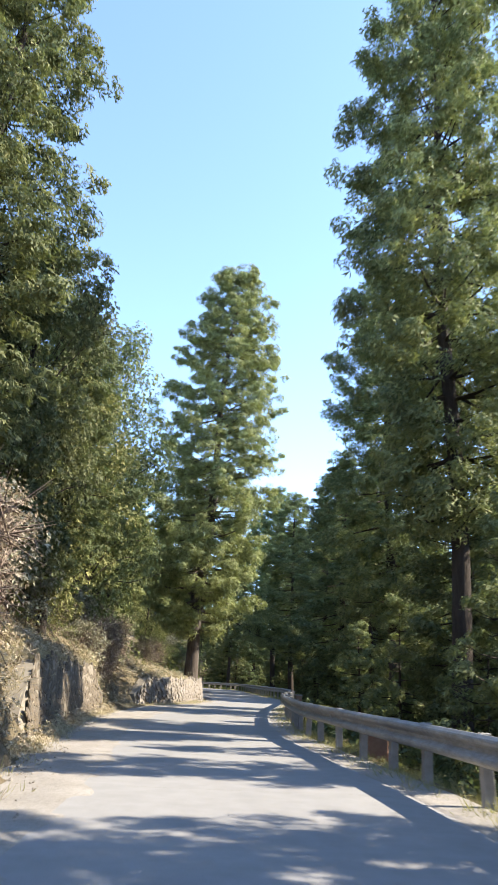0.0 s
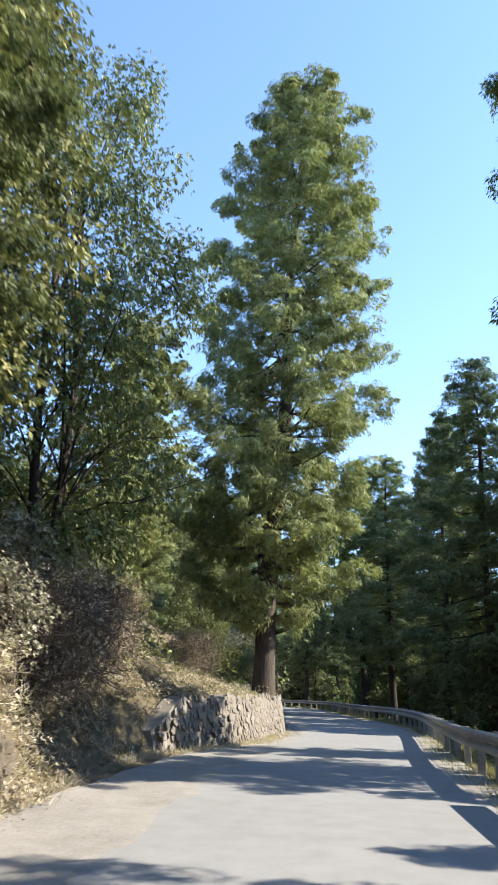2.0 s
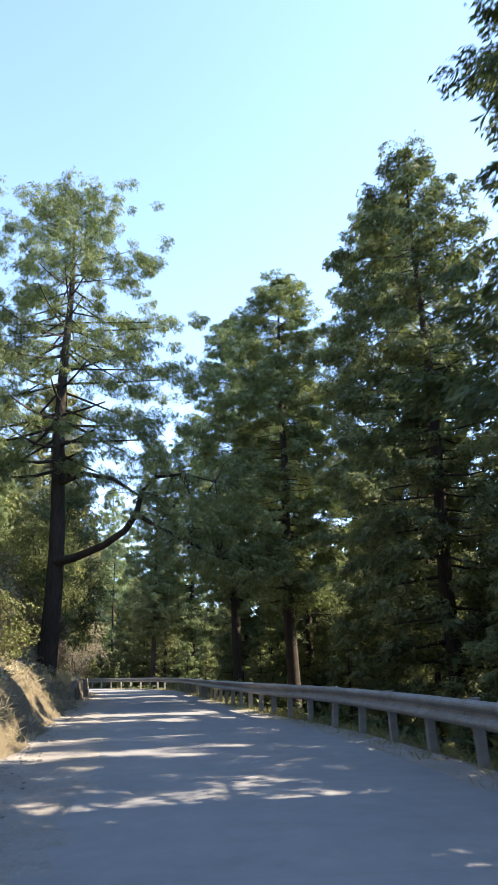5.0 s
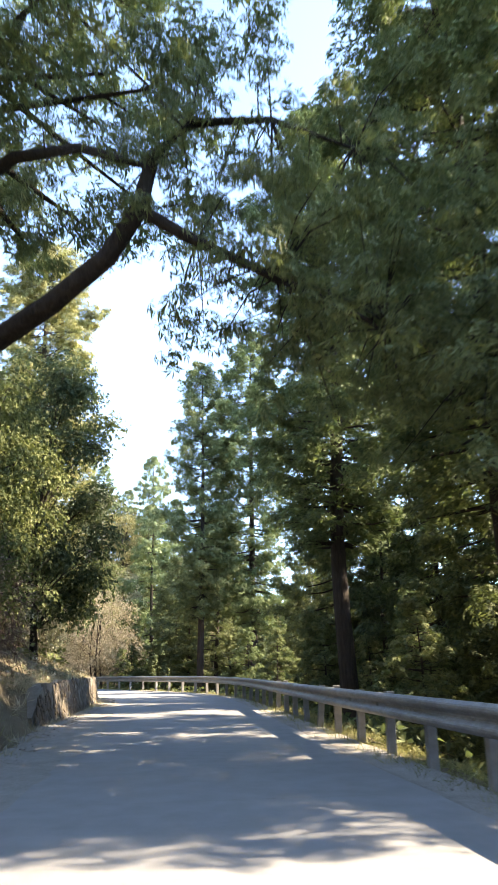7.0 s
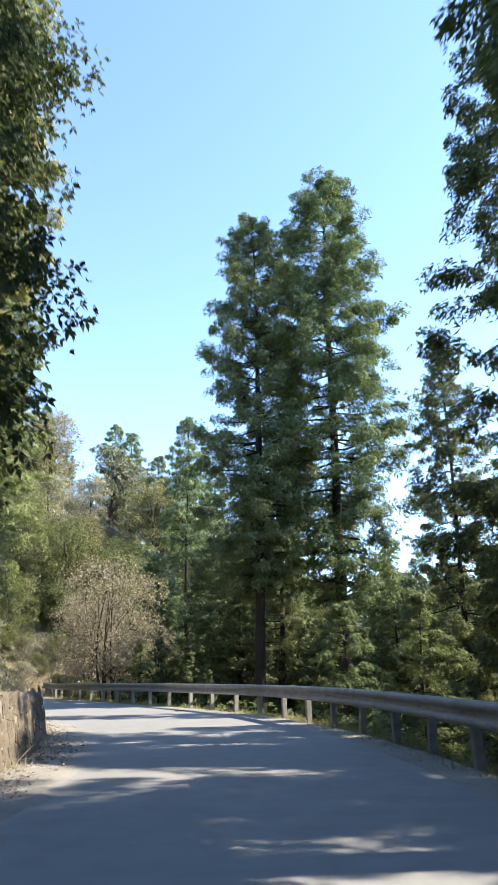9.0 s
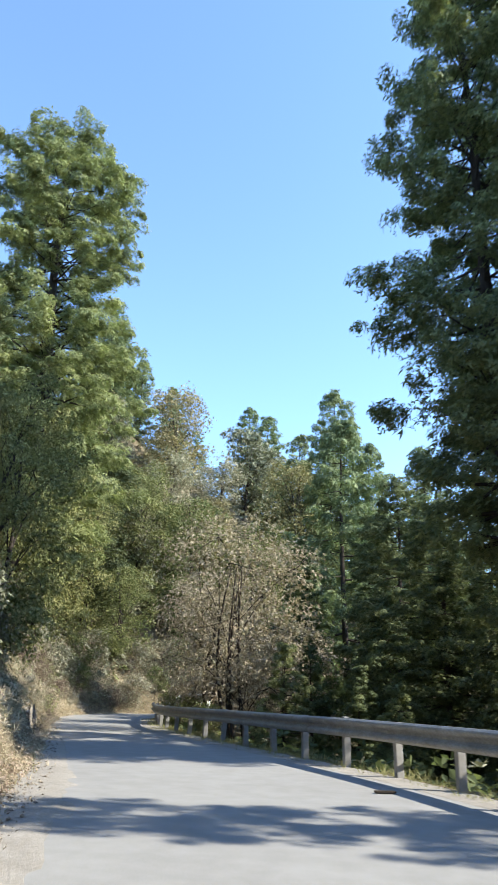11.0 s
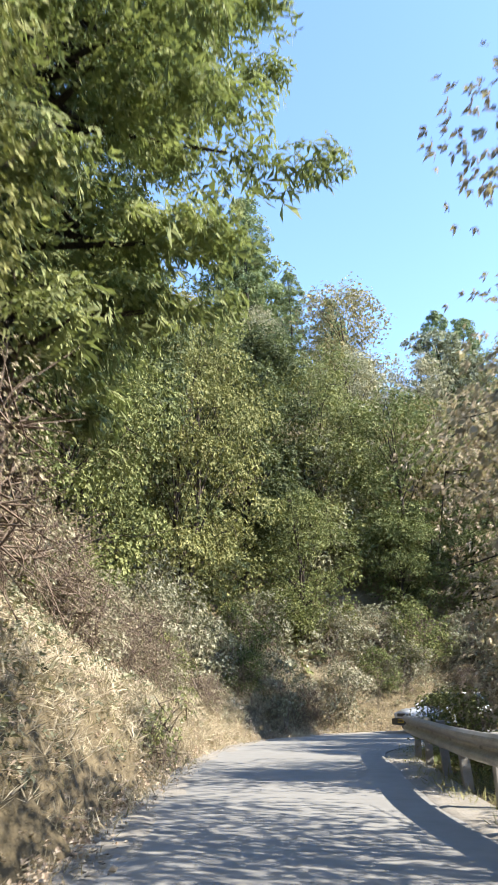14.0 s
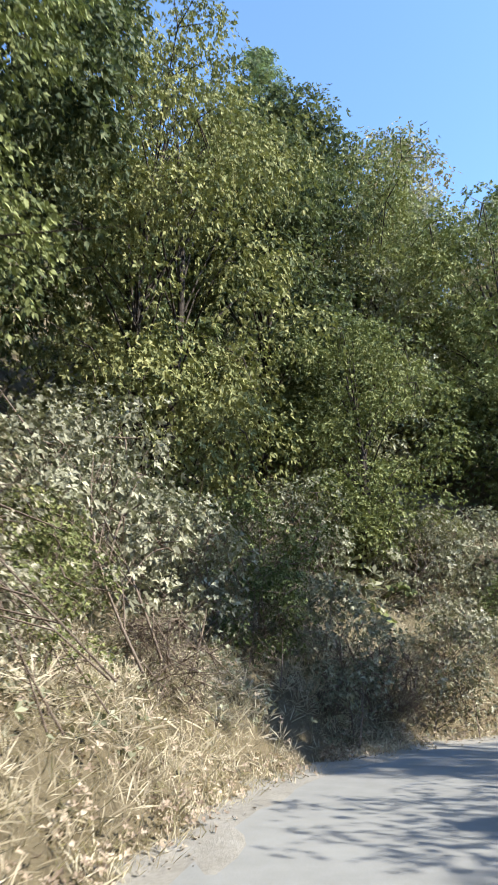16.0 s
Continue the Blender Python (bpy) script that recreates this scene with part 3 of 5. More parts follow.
def conifer_meshes(name, seed, height, radius, first, needles, bark, per=24, leaf=0.34, step=0.6, arms=5, lean=(0, 0), shape=0.8,
                   trunk_r=0.36, droop=0.25, gap=0.0, spread=0.5, top_round=0.9, dense=1.5, blades=4, width=0.3, low=0.55):
    """Meshes of trunk and crown: limbs in uneven tiers, each with cushions of foliage along its outer part."""
    rng = np.random.default_rng(seed)

    def axis(z):
        u = z / height
        return np.stack([lean[0] * u + 0.12 * np.sin(z * 0.4 + seed), lean[1] * u + 0.1 * np.sin(z * 0.3 + 2 * seed), z], -1)

    zs = np.linspace(-1.0, height * 0.91, 16)
    rad = trunk_r * np.clip(1 - zs / height, 0.04, 1) ** 0.8 + 0.28 * trunk_r * np.exp(-np.clip(zs + 0.2, 0, None) / 0.5)
    wood = [tube(axis(zs), rad, 9)]
    cen, out, big = [], [], []
    z, phase = first, rng.uniform(0, 6)
    lobes = rng.uniform(0.66, 1.12, (40, 7))
    while z < height * 0.975:
        u = (z - first) / (height - first)
        prof = min(1.0, low + u * 2.6) * max(0.0, 1 - u ** (1.0 + 2.2 * shape)) ** top_round
        n = arms if rng.random() > gap else max(2, arms - 2)
        for k in range(n):
            az = phase + 2 * np.pi * k / n + rng.normal(0, 0.35)
            ln = max(0.4, radius * prof * rng.uniform(0.74, 1.06) * lobes[int(u * 38), int(az / 0.9) % 7])
            m = max(3, int(ln / 0.55) + 2)
            t = np.linspace(0, 1, m)
            rise = (0.28 * (u - 0.35) - droop * 0.6) * ln
            p0 = axis(np.array([z]))[0]
            way = np.array([np.cos(az), np.sin(az), 0])
            pts = p0 + way * (ln * t)[:, None] + np.outer(rise * t + droop * ln * 0.75 * t ** 2.6 + 0.06 * ln * np.sin(3 * t + az), [0, 0, 1])
            bare = max(4, int(0.74 * m))
            br = max(0.018, 0.075 * trunk_r / 0.36 * (1 - u) + 0.018)
            wood.append(tube(pts[:bare:2] if m > 5 else pts, (br * (1 - 0.98 * t))[:bare:2] if m > 5 else br * (1 - 0.85 * t), 3))
            count = max(1, int(round(ln * dense)))
            tt = np.sort(0.24 + 0.76 * rng.random(count) ** 0.7)
            tt[-1] = 0.96
            base = np.stack([np.interp(tt, t, pts[:, a]) for a in range(3)], 1)
            sid = np.array([-way[1], way[0], 0])
            base += sid * (rng.normal(0, 0.16, count) * ln * (1.15 - 0.8 * tt))[:, None]
            base[:, 2] += rng.normal(0.0, 0.14, count)
            cen.append(base)
            out.append(np.repeat((way + [0, 0, 0.1])[None], count, 0) + rng.normal(0, 0.25, (count, 3)))
            big.append(spread * rng.uniform(0.6, 1.3, count) * (1.0 - 0.35 * u))
        z += step * rng.uniform(0.7, 1.35) * (1.2 - 0.45 * u)
        phase += 1.9
    tip = axis(height * rng.uniform(0.93, 0.985, 7)) + rng.normal(0, 0.3 * spread, (7, 3)) * [1, 1, 0]
    cen.append(tip)
    out.append(np.repeat([[0, 0, 1.0]], 7, 0))
    big.append(np.full(7, 0.55 * spread))
    v, f = bough_foliage(rng, np.concatenate(cen), np.concatenate(out), np.concatenate(big), per, leaf, blades, width, droop)
    wv, wf = joined(wood)
    return (mesh_of(name + "_trunk", wv, wf, bark, smooth=True), mesh_of(name + "_crown", v, f, needles))


def broadleaf_meshes(name, seed, height, radius, leaf_mat, bark, count=9000, leaf=0.19, lobes=14, low=0.25, stems=1, trunk_r=0.16, squash=0.85, twigs=3, clump=0.4):
    """Meshes of trunk and crown: forked limbs that carry lobes of small leaves."""
    rng = np.random.default_rng(seed)
    wood, cen, rad = [], [], []
    for k in range(lobes):
        az, q = rng.uniform(0, 6.28), rng.random()
        z = height * (low + (0.94 - low) * (k + 0.5) / lobes)
        u = (z / height - low) / (1 - low)
        r = radius * math.sqrt(max(0.05, 1 - (1.7 * u - 0.75) ** 2)) * (0.35 + 0.5 * q)
        cen.append((r * math.cos(az), r * math.sin(az), z))
        rad.append(radius * clump * rng.uniform(0.7, 1.3))
    cen, rad = np.array(cen), np.array(rad)
    cen[:, 2] = np.minimum(cen[:, 2], height - rad * 0.6)
    for s in range(stems):
        foot = np.array([rng.normal(0, 0.12 * stems), rng.normal(0, 0.12 * stems), -0.5])
        crown = np.array([rng.normal(0, 0.3), rng.normal(0, 0.3), height * 0.78])
        t = np.linspace(0, 1, 7)
        bend = rng.normal(0, 0.05 * height, 3) * [1, 1, 0]
        pts = foot + (crown - foot) * t[:, None] + np.sin(np.pi * t)[:, None] * bend
        wood.append(tube(pts, trunk_r * (1 - 0.75 * t), 7))
        for c in cen[s::stems * (3 if lobes > 50 and count > 3000 else 1)]:
            k = np.clip((c[2] / height) * 0.75, 0.15, 0.9)
            a = np.array([np.interp(k, t, pts[:, q]) for q in range(3)])
            tt = np.linspace(0, 1, 5)
            wood.append(tube(a + (c - a) * tt[:, None] + np.sin(np.pi * tt)[:, None] * [0, 0, 0.12 * height * 0.3], trunk_r * 0.2 * (1 - 0.8 * tt) + 0.006, 4))
            for _ in range(twigs):
                e = c + rng.normal(0, 0.6, 3) * rad[0]
                wood.append(tube(np.linspace(c, e, 3), np.array([0.02, 0.012, 0.005]), 3))
    w = rad ** 2 / (rad ** 2).sum()
    which = rng.choice(lobes, count, p=w)
    d = rng.normal(0, 1, (count, 3))
    d /= np.linalg.norm(d, axis=1, keepdims=True)
    d[:, 2] = np.where((d[:, 2] < 0) & (rng.random(count) < 0.5), -d[:, 2], d[:, 2])
    r = (0.55 + 0.5 * rng.random(count) ** 0.7) * (1 + 0.22 * np.sin(d[:, 0] * 5 + which) * np.sin(d[:, 2] * 6))
    c = cen[which] + d * (rad[which] * r)[:, None] * [1, 1, squash]
    v, f = rosettes(rng, c, d + [0, 0, 0.15] + rng.normal(0, 0.4, (count, 3)), leaf, 4, 0.55, 1.05, 0.3)
    wv, wf = joined(wood)
    return (mesh_of(name + "_trunk", wv, wf, bark, smooth=True), mesh_of(name + "_crown", v, f, leaf_mat))


def tree_from(kind, meshes, label, category, group, m):
    ob = tagged(new(kind), label, category, group)
    ob.matrix_basis = m
    part_mesh("trunk", meshes[0], ob)
    part_mesh("crown", meshes[1], ob)
    return ob


def stand(x, y, rz=0.0, scale=1.0, sink=0.15, wide=1.0):
    m = pose(x, y, ground_z(x, y) - sink, 0, 0, rz)
    return m @ Matrix.Diagonal((scale * wide, scale * wide, scale, 1))


# the big cypress above the stone wall
cypress = conifer_meshes("cypress", 3, 30.6, 5.2, 3.2, NEEDLE_OLIVE, BARK_LIGHT, per=46, leaf=0.185, step=0.50, arms=6, lean=(1.7, -0.9),
                         shape=1.7, trunk_r=0.44, droop=0.40, spread=0.56, top_round=0.75, dense=2.0, blades=4, width=0.25)
tree_from("cypress_tree", cypress, "tall olive green cypress with grey trunk above the stone wall", "tree", "tall conifers", pose(-2.25, 61.8, 1.35, 0, 0, 0))

# tall conifers by variant
FIR_A = conifer_meshes("fir_a", 11, 30.0, 4.2, 7.6, NEEDLE, BARK, per=50, leaf=0.18, step=0.60, arms=6, shape=1.5, trunk_r=0.34, droop=0.2, gap=0.15, spread=0.62, top_round=0.8, dense=1.9, blades=3, width=0.33)
FIR_B = conifer_meshes("fir_b", 12, 26.0, 4.0, 3.6, NEEDLE_SHADED, BARK, per=46, leaf=0.20, step=0.62, arms=5, shape=1.3, trunk_r=0.30, droop=0.24, gap=0.2, spread=0.62, top_round=0.85, dense=1.7, blades=3, width=0.34)
FIR_D = conifer_meshes("fir_d", 14, 15.0, 3.2, 0.6, NEEDLE_SHADED, BARK, per=24, leaf=0.27, step=0.62, arms=5, shape=0.6, trunk_r=0.2, droop=0.3, spread=0.60, dense=1.6, width=0.30)
YOUNG = conifer_meshes("young_fir", 16, 7.5, 2.4, 0.3, NEEDLE, BARK, per=26, leaf=0.18, step=0.40, arms=5, shape=0.25, trunk_r=0.1, droop=0.34, spread=0.40, width=0.24)
COLUMN = conifer_meshes("column", 15, 28.0, 4.3, 3.4, NEEDLE_OLIVE, BARK, per=46, leaf=0.185, step=0.56, arms=6, shape=2.8, trunk_r=0.4, droop=0.34, spread=0.56, top_round=0.6, dense=2.0, blades=4, width=0.25, low=0.6)
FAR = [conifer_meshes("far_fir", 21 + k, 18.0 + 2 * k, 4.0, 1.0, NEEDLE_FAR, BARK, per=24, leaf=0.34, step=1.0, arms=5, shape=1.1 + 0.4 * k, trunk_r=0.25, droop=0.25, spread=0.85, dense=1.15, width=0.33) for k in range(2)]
# far fir in the darkened needle colour, for woods seen from their shaded side
FAR_SHADED = conifer_meshes("far_shaded_fir", 27, 20.0, 4.2, 0.8, NEEDLE_SHADED, BARK, per=24, leaf=0.32, step=0.95, arms=5, shape=1.2, trunk_r=0.25, droop=0.25, spread=0.85, dense=1.2, width=0.33)

TALL = [  # variant, x, y, top above the road, turn, width
    (FIR_B, -3.9, 28.6, 24.0, 75, 0.95), (FIR_B, -4.4, 38.6, 16.5, 255, 0.95),
    (FIR_A, 8.9, 33.6, 30.0, 10, 0.86), (FIR_A, 9.2, 49.6, 25.5, 80, 1.0), (FIR_B, 8.7, 55.0, 13.0, 280, 0.8), (FIR_B, 8.4, 72.4, 21.2, 40, 1.2), (FIR_B, 10.5, 70.0, 18.0, 200, 0.9),
    (FIR_B, 7.4, 84.0, 20.0, 120, 1.05), (FIR_B, 8.4, 89.6, 12.0, 200, 0.7), (FIR_A, 9.5, 96.5, 27.0, 33, 1.0), (FIR_A, 4.1, 100.4, 24.7, 140, 1.15), (FIR_A, 1.7, 113.5, 29.0, 215, 1.1), (FIR_B, 6.2, 116.5, 20.0, 35, 0.9),
    (FIR_A, -6.8, 143.5, 28.6, 300, 0.88), (FIR_A, -2.6, 144.2, 32.0, 130, 1.0), (FIR_B, 5.6, 105.6, 21.0, 310, 0.9),
    # several of these firs stand out of view, added to cast shade on the road
    (FIR_B, 2.6, 124.0, 22.0, 15, 0.95), (FIR_B, 13.0, 18.5, 21.0, 50, 1.0), (FIR_B, 12.5, 9.0, 22.0, 20, 1.0), (FIR_B, 10.4, 13.5, 9.5, 90, 0.8), (FIR_B, 11.8, 21.6, 13.0, 170, 0.8), (FIR_B, 11.0, 27.4, 12.0, 140, 0.8), (FIR_B, 10.4, 38.4, 17.5, 320, 0.9), (FIR_B, 1.5, 134.3, 15.0, 85, 0.65), (FIR_B, -6.0, 149.3, 16.0, 190, 0.9),
    (COLUMN, -27.3, 151.3, 31.5, 0, 1.18), (FIR_B, 12.5, 96.0, 17.5, 70, 1.0), (FIR_B, 14.8, 86.0, 19.0, 250, 1.1), (FIR_B, 10.2, 109.0, 18.0, 170, 1.0), (FIR_B, 14.5, 77.0, 16.5, 10, 1.1), (FIR_B, -10.8, 90.5, 19.0, 40, 1.0),
    (COLUMN, -13.6, 120.5, 25.5, 60, 0.95), (COLUMN, -6.6, 56.0, 15.5, 120, 0.9), (FIR_B, -11.0, 160.5, 13.0, 25, 1.0), (FIR_B, -8.8, 152.5, 9.5, 145, 1.0), (FIR_B, -12.4, 166.0, 12.5, 265, 1.0)]
first = {}
for var, x, y, top, rz, wide in TALL:
    gz = ground_z(x, y)
    hgt = {id(FIR_A): 30.0, id(FIR_B): 26.0, id(COLUMN): 28.0}[id(var)]
    sc = (top - gz) / hgt
    label = "tall dark fir with low boughs over the bank" if x < 0 and var is FIR_B else "tall column-shaped olive cypress on the bank" if var is COLUMN else "tall dark green fir with bare lower trunk behind the guardrail"
    m = stand(x, y, rz, sc, 0.2, wide / sc ** 0.35)
    if id(var) in first:
        copy_thing(first[id(var)], m).matrix_basis = m
    else:
        first[id(var)] = tree_from("fir_tree" if var is not COLUMN else "cypress_tree", var, label, "tree", "tall conifers", m)


# the pine with a crooked limb over the road
def limb_pine():
    trunk, crown = conifer_meshes("limb_pine", 31, 26.0, 8.2, 10.0, NEEDLE, BARK, per=46, leaf=0.18, step=0.6, arms=5, shape=0.9, trunk_r=0.46, droop=0.3, gap=0.15, spread=0.6, blades=4, width=0.18, dense=1.9)
    ob = tree_from("pine_tree", (trunk, crown), "dark pine with a crooked forked limb reaching over the road", "tree", "tall conifers", pose(-7.3, 96.2, 1.0))
    rng = np.random.default_rng(7)
    main = np.array([(0, 0, 5.4), (1.2, -0.9, 5.5), (2.6, -1.7, 5.9), (3.6, -2.1, 6.5), (4.1, -2.3, 7.2)])
    up = np.array([(4.1, -2.3, 7.2), (4.3, -2.3, 8.2), (4.9, -2.2, 8.9), (6.2, -2.0, 9.1), (7.6, -1.6, 8.8)])
    down = np.array([(4.1, -2.3, 7.2), (5.0, -2.3, 6.6), (6.2, -2.2, 6.0), (7.8, -2.0, 5.2), (9.4, -1.7, 4.9)])
    over = np.array([(0, 0, 9.2), (1.4, -0.8, 9.5), (2.9, -1.6, 9.0), (4.2, -2.3, 8.0)])
    pieces = [tube(main, [0.24, 0.2, 0.17, 0.155, 0.14], 8), tube(up, [0.14, 0.11, 0.09, 0.06, 0.03], 7), tube(down, [0.11, 0.09, 0.075, 0.05, 0.02], 7),
              tube(over, [0.16, 0.12, 0.09, 0.05], 7)]
    cen = []
    for line, n in ((up, 46), (down, 110), (over, 16), (main, 1)):
        for _ in range(n):
            t = (1.05 - 0.75 * rng.random() ** 1.4) * (len(line) - 1)
            p = np.array([np.interp(t, np.arange(len(line)), line[:, k]) for k in range(3)])
            q = p + rng.normal(0, 0.85, 3) * [1, 1, 0.75] + [0, 0, -0.3]
            cen.append(q)
            if rng.random() < 0.5:
                pieces.append(tube(np.stack([p, (p + q) / 2 + [0, 0, 0.08], q]), [0.02, 0.013, 0.006], 3))
    for _ in range(190):
        q = np.array([7.9, -1.8, 6.7]) + rng.normal(0, 1, 3) * [1.5, 0.9, 1.5]
        cen.append(q)
        line = up if q[2] > 7 else down
        p = line[np.argmin(np.linalg.norm(line - q, axis=1))]
        if np.linalg.norm(q - p) < 1.7:
            pieces.append(tube(np.stack([p, (p + q) / 2 + [0, 0, 0.25], q]), [0.022, 0.014, 0.006], 3))
    cen = np.array(cen)
    out = np.repeat([[0.5, -0.2, -0.1]], len(cen), 0) + rng.normal(0, 0.5, (len(cen), 3))
    v, f = bough_foliage(rng, cen, out, rng.uniform(0.2, 0.42, len(cen)), 24, 0.16, 4, 0.17, 0.35)
    limb = part_mesh("limb", mesh_of("limb", *joined(pieces), BARK, smooth=True), ob, "dark crooked forked limb")
    part_mesh("limb_foliage", mesh_of("limb_foliage", v, f, NEEDLE), limb)


limb_pine()

# broadleaf trees and bushes
OAK = broadleaf_meshes("oak", 41, 15.0, 3.7, BROAD_DARK, BARK, 17000, 0.14, 120, 0.12, 1, 0.2, clump=0.24)
LAUREL = broadleaf_meshes("laurel", 42, 9.0, 3.5, BROAD, BARK, 11000, 0.105, 90, 0.05, 2, 0.12, clump=0.24)
BIGLAUREL = broadleaf_meshes("big_laurel", 49, 13.5, 4.6, BROAD, BARK, 19000, 0.112, 150, 0.05, 2, 0.16, clump=0.20)
GREYBUSH = broadleaf_meshes("greybush", 43, 3.4, 2.1, BROAD_GREY, TWIG, 1700, 0.105, 34, 0.06, 6, 0.022, clump=0.28)
GREENBUSH = broadleaf_meshes("greenbush", 44, 3.2, 2.0, BROAD, TWIG, 2000, 0.09, 36, 0.06, 5, 0.022, clump=0.28)
WITHERED = broadleaf_meshes("withered", 45, 9.6, 4.2, BROWN_LEAF, BARK, 7200, 0.10, 70, 0.24, 4, 0.10, clump=0.26)
DRYBUSH = broadleaf_meshes("drybush", 50, 2.6, 1.7, BROWN_LEAF, TWIG, 2400, 0.042, 60, 0.08, 9, 0.010, twigs=9)
VINE = broadleaf_meshes("vine", 52, 1.9, 0.9, PALE_LEAF, TWIG, 90, 0.085, 12, 0.3, 4, 0.012)
FARBROAD = [broadleaf_meshes("far_broad", 46 + k, 10.0, 4.0, BROAD if k else BROAD_GREY, BARK, 2400, 0.27, 50, 0.06, 1, 0.14, clump=0.28) for k in range(2)]
MIDBROAD = [broadleaf_meshes("mid_broad", 61 + k, 10.0, 4.0, (HILL_GREY, HILL_GREEN, OLIVE_LEAF)[k], BARK, 5500, 0.155, 90, 0.04, 1, 0.14, clump=0.25) for k in range(3)]
SHAPES = {
    "oak": (OAK, "oak_tree", "dense dark green broadleaf tree leaning over the bank", "tree"),
    "laurel": (LAUREL, "laurel_tree", "bushy green broadleaf tree with glossy leaves on the bank", "tree"),
    "big": (BIGLAUREL, "laurel_tree", "large bushy broadleaf tree with small glossy leaves", "tree"),
    "grey": (GREYBUSH, "shrub", "grey-green twiggy shrub on the dry bank", "shrub"),
    "green": (GREENBUSH, "shrub", "leafy green shrub on the roadside bank", "shrub"),
    "dry": (DRYBUSH, "shrub", "bare brown twiggy shrub on the dry bank", "shrub"),
    "vine": (VINE, "vine_shrub", "straggly shrub with large yellowing leaves on the bank", "shrub"),
    "brown": (WITHERED, "withered_tree", "many-stemmed tree with withered brown leaves behind the guardrail", "tree")}
made = {}


def plant(kind, x, y, scale=1.0, rz=0.0, wide=1.0, z=None):
    meshes, name, label, cat = SHAPES[kind]
    m = stand(x, y, rz, scale, 0.1, wide)
    if z is not None:
        m.translation.z = z
    if kind in made:
        c = copy_thing(made[kind], m)
        c.matrix_basis = m
        return c
    made[kind] = tree_from(name, meshes, label, cat, {"tree": "broadleaf trees on the slopes", "shrub": "shrubs on the bank"}[cat], m)
    return made[kind]


for row in [("oak", -4.2, 34.4, 0.88, 0, 0.85), ("oak", -6.8, 30.6, 1.1, 90, 0.78), ("laurel", -5.6, 39.5, 1.1, 40, 1.0), ("oak", -7.5, 43.5, 1.0, 140, 1.0), ("big", -6.9, 49.8, 1.3, 20, 0.85),
            ("laurel", -6.5, 33.5, 1.1, 200, 1.0), ("oak", -11.2, 115.8, 0.95, 60, 1.0), ("laurel", -11.0, 107.5, 0.9, 250, 1.0),
            ("laurel", -9.5, 102.0, 0.8, 100, 1.0), ("big", -22.5, 143.4, 0.74, 200, 0.9), ("laurel", -24.6, 146.5, 0.7, 10, 1.0),
            ("big", -35.6, 161.2, 1.0, 70, 0.95), ("laurel", -34.4, 155.2, 1.2, 160, 1.0), ("oak", -38.6, 165.0, 1.3, 320, 0.95), ("big", -37.0, 171.0, 1.1, 200, 0.9),
            ("oak", -37.5, 176.8, 1.0, 120, 1.1), ("big", -35.5, 181.5, 1.05, 210, 1.0), ("laurel", -31.6, 184.0, 1.3, 20, 1.1), ("laurel", -34.2, 176.0, 0.8, 20, 1.1), ("laurel", -25.5, 186.0, 1.2, 200, 1.1), ("laurel", -9.0, 79.0, 0.9, 60, 1.0),
            ("brown", -17.3, 152.9, 0.98, 60, 0.95), ("brown", -20.2, 159.6, 0.90, 0, 0.95), ("brown", -17.6, 163.8, 0.85, 130, 1.0), ("brown", -20.8, 167.4, 0.9, 200, 1.0)]:
    plant(*row)

rng = np.random.default_rng(77)
# shrubs along the bank
for k, y in enumerate(np.arange(20, 176, 3.4)):
    i = int(np.argmin(np.abs(ROAD[:, 1] - y)[:TURN]))
    if 51 < y < 66:
        continue
    off = rng.uniform(3.4, 5.6)
    p = ROAD[i, :2] - RIGHT[i] * (ROAD[i, 2] + off)
    plant("grey" if rng.random() < 0.6 else "green", p[0], p[1], rng.uniform(0.5, 0.95), rng.uniform(0, 360))
for x, y, kind, sc in ((-33.8, 176.4, "green", 0.7), (-32.6, 177.6, "green", 0.6), (-23.0, 166.0, "grey", 0.5), (-28.6, 157.9, "vine", 0.9), (-28.2, 156.9, "vine", 0.7), (-33.6, 164.8, "grey", 0.9), (-31.0, 177.6, "grey", 0.8), (-29.2, 179.2, "green", 0.9), (-27.2, 180.2, "grey", 0.8), (-24.8, 180.4, "green", 0.9), (-30.6, 181.6, "laurel", 0.7), (-27.2, 183.2, "laurel", 0.7), (-23.5, 182.4, "laurel", 0.7), (-34.6, 173.0, "grey", 0.8), (-34.6, 171.5, "green", 0.8), (-32.6, 176.0, "grey", 0.7), (-29.5, 178.5, "green", 0.8), (-25.5, 180.0, "grey", 0.9), (-2.5, 66.2, "vine", 1.2), (-2.9, 68.0, "vine", 1.0), (-2.7, 67.2, "green", 0.35), (-5.2, 66.0, "green", 0.7), (-4.0, 71.0, "green", 0.8), (-24.9, 146.4, "dry", 1.0), (-26.6, 149.8, "dry", 1.1), (-28.3, 152.3, "dry", 0.9), (-22.0, 140.5, "dry", 1.0), (-31.6, 160.3, "dry", 0.8), (-4.6, 45.8, "dry", 1.0), (-5.2, 48.8, "dry", 1.1), (-1.6, 25.0, "dry", 1.0), (-2.6, 27.6, "dry", 1.0), (-5.4, 51.6, "dry", 0.9), (-4.3, 58.2, "dry", 0.6), (-5.3, 61.5, "dry", 0.8), (-8.6, 100.5, "dry", 0.9), (-9.2, 104.0, "dry", 1.0), (-30.4, 155.6, "dry", 0.9)):
    plant(kind, x, y, sc, 30 * sc * 10)

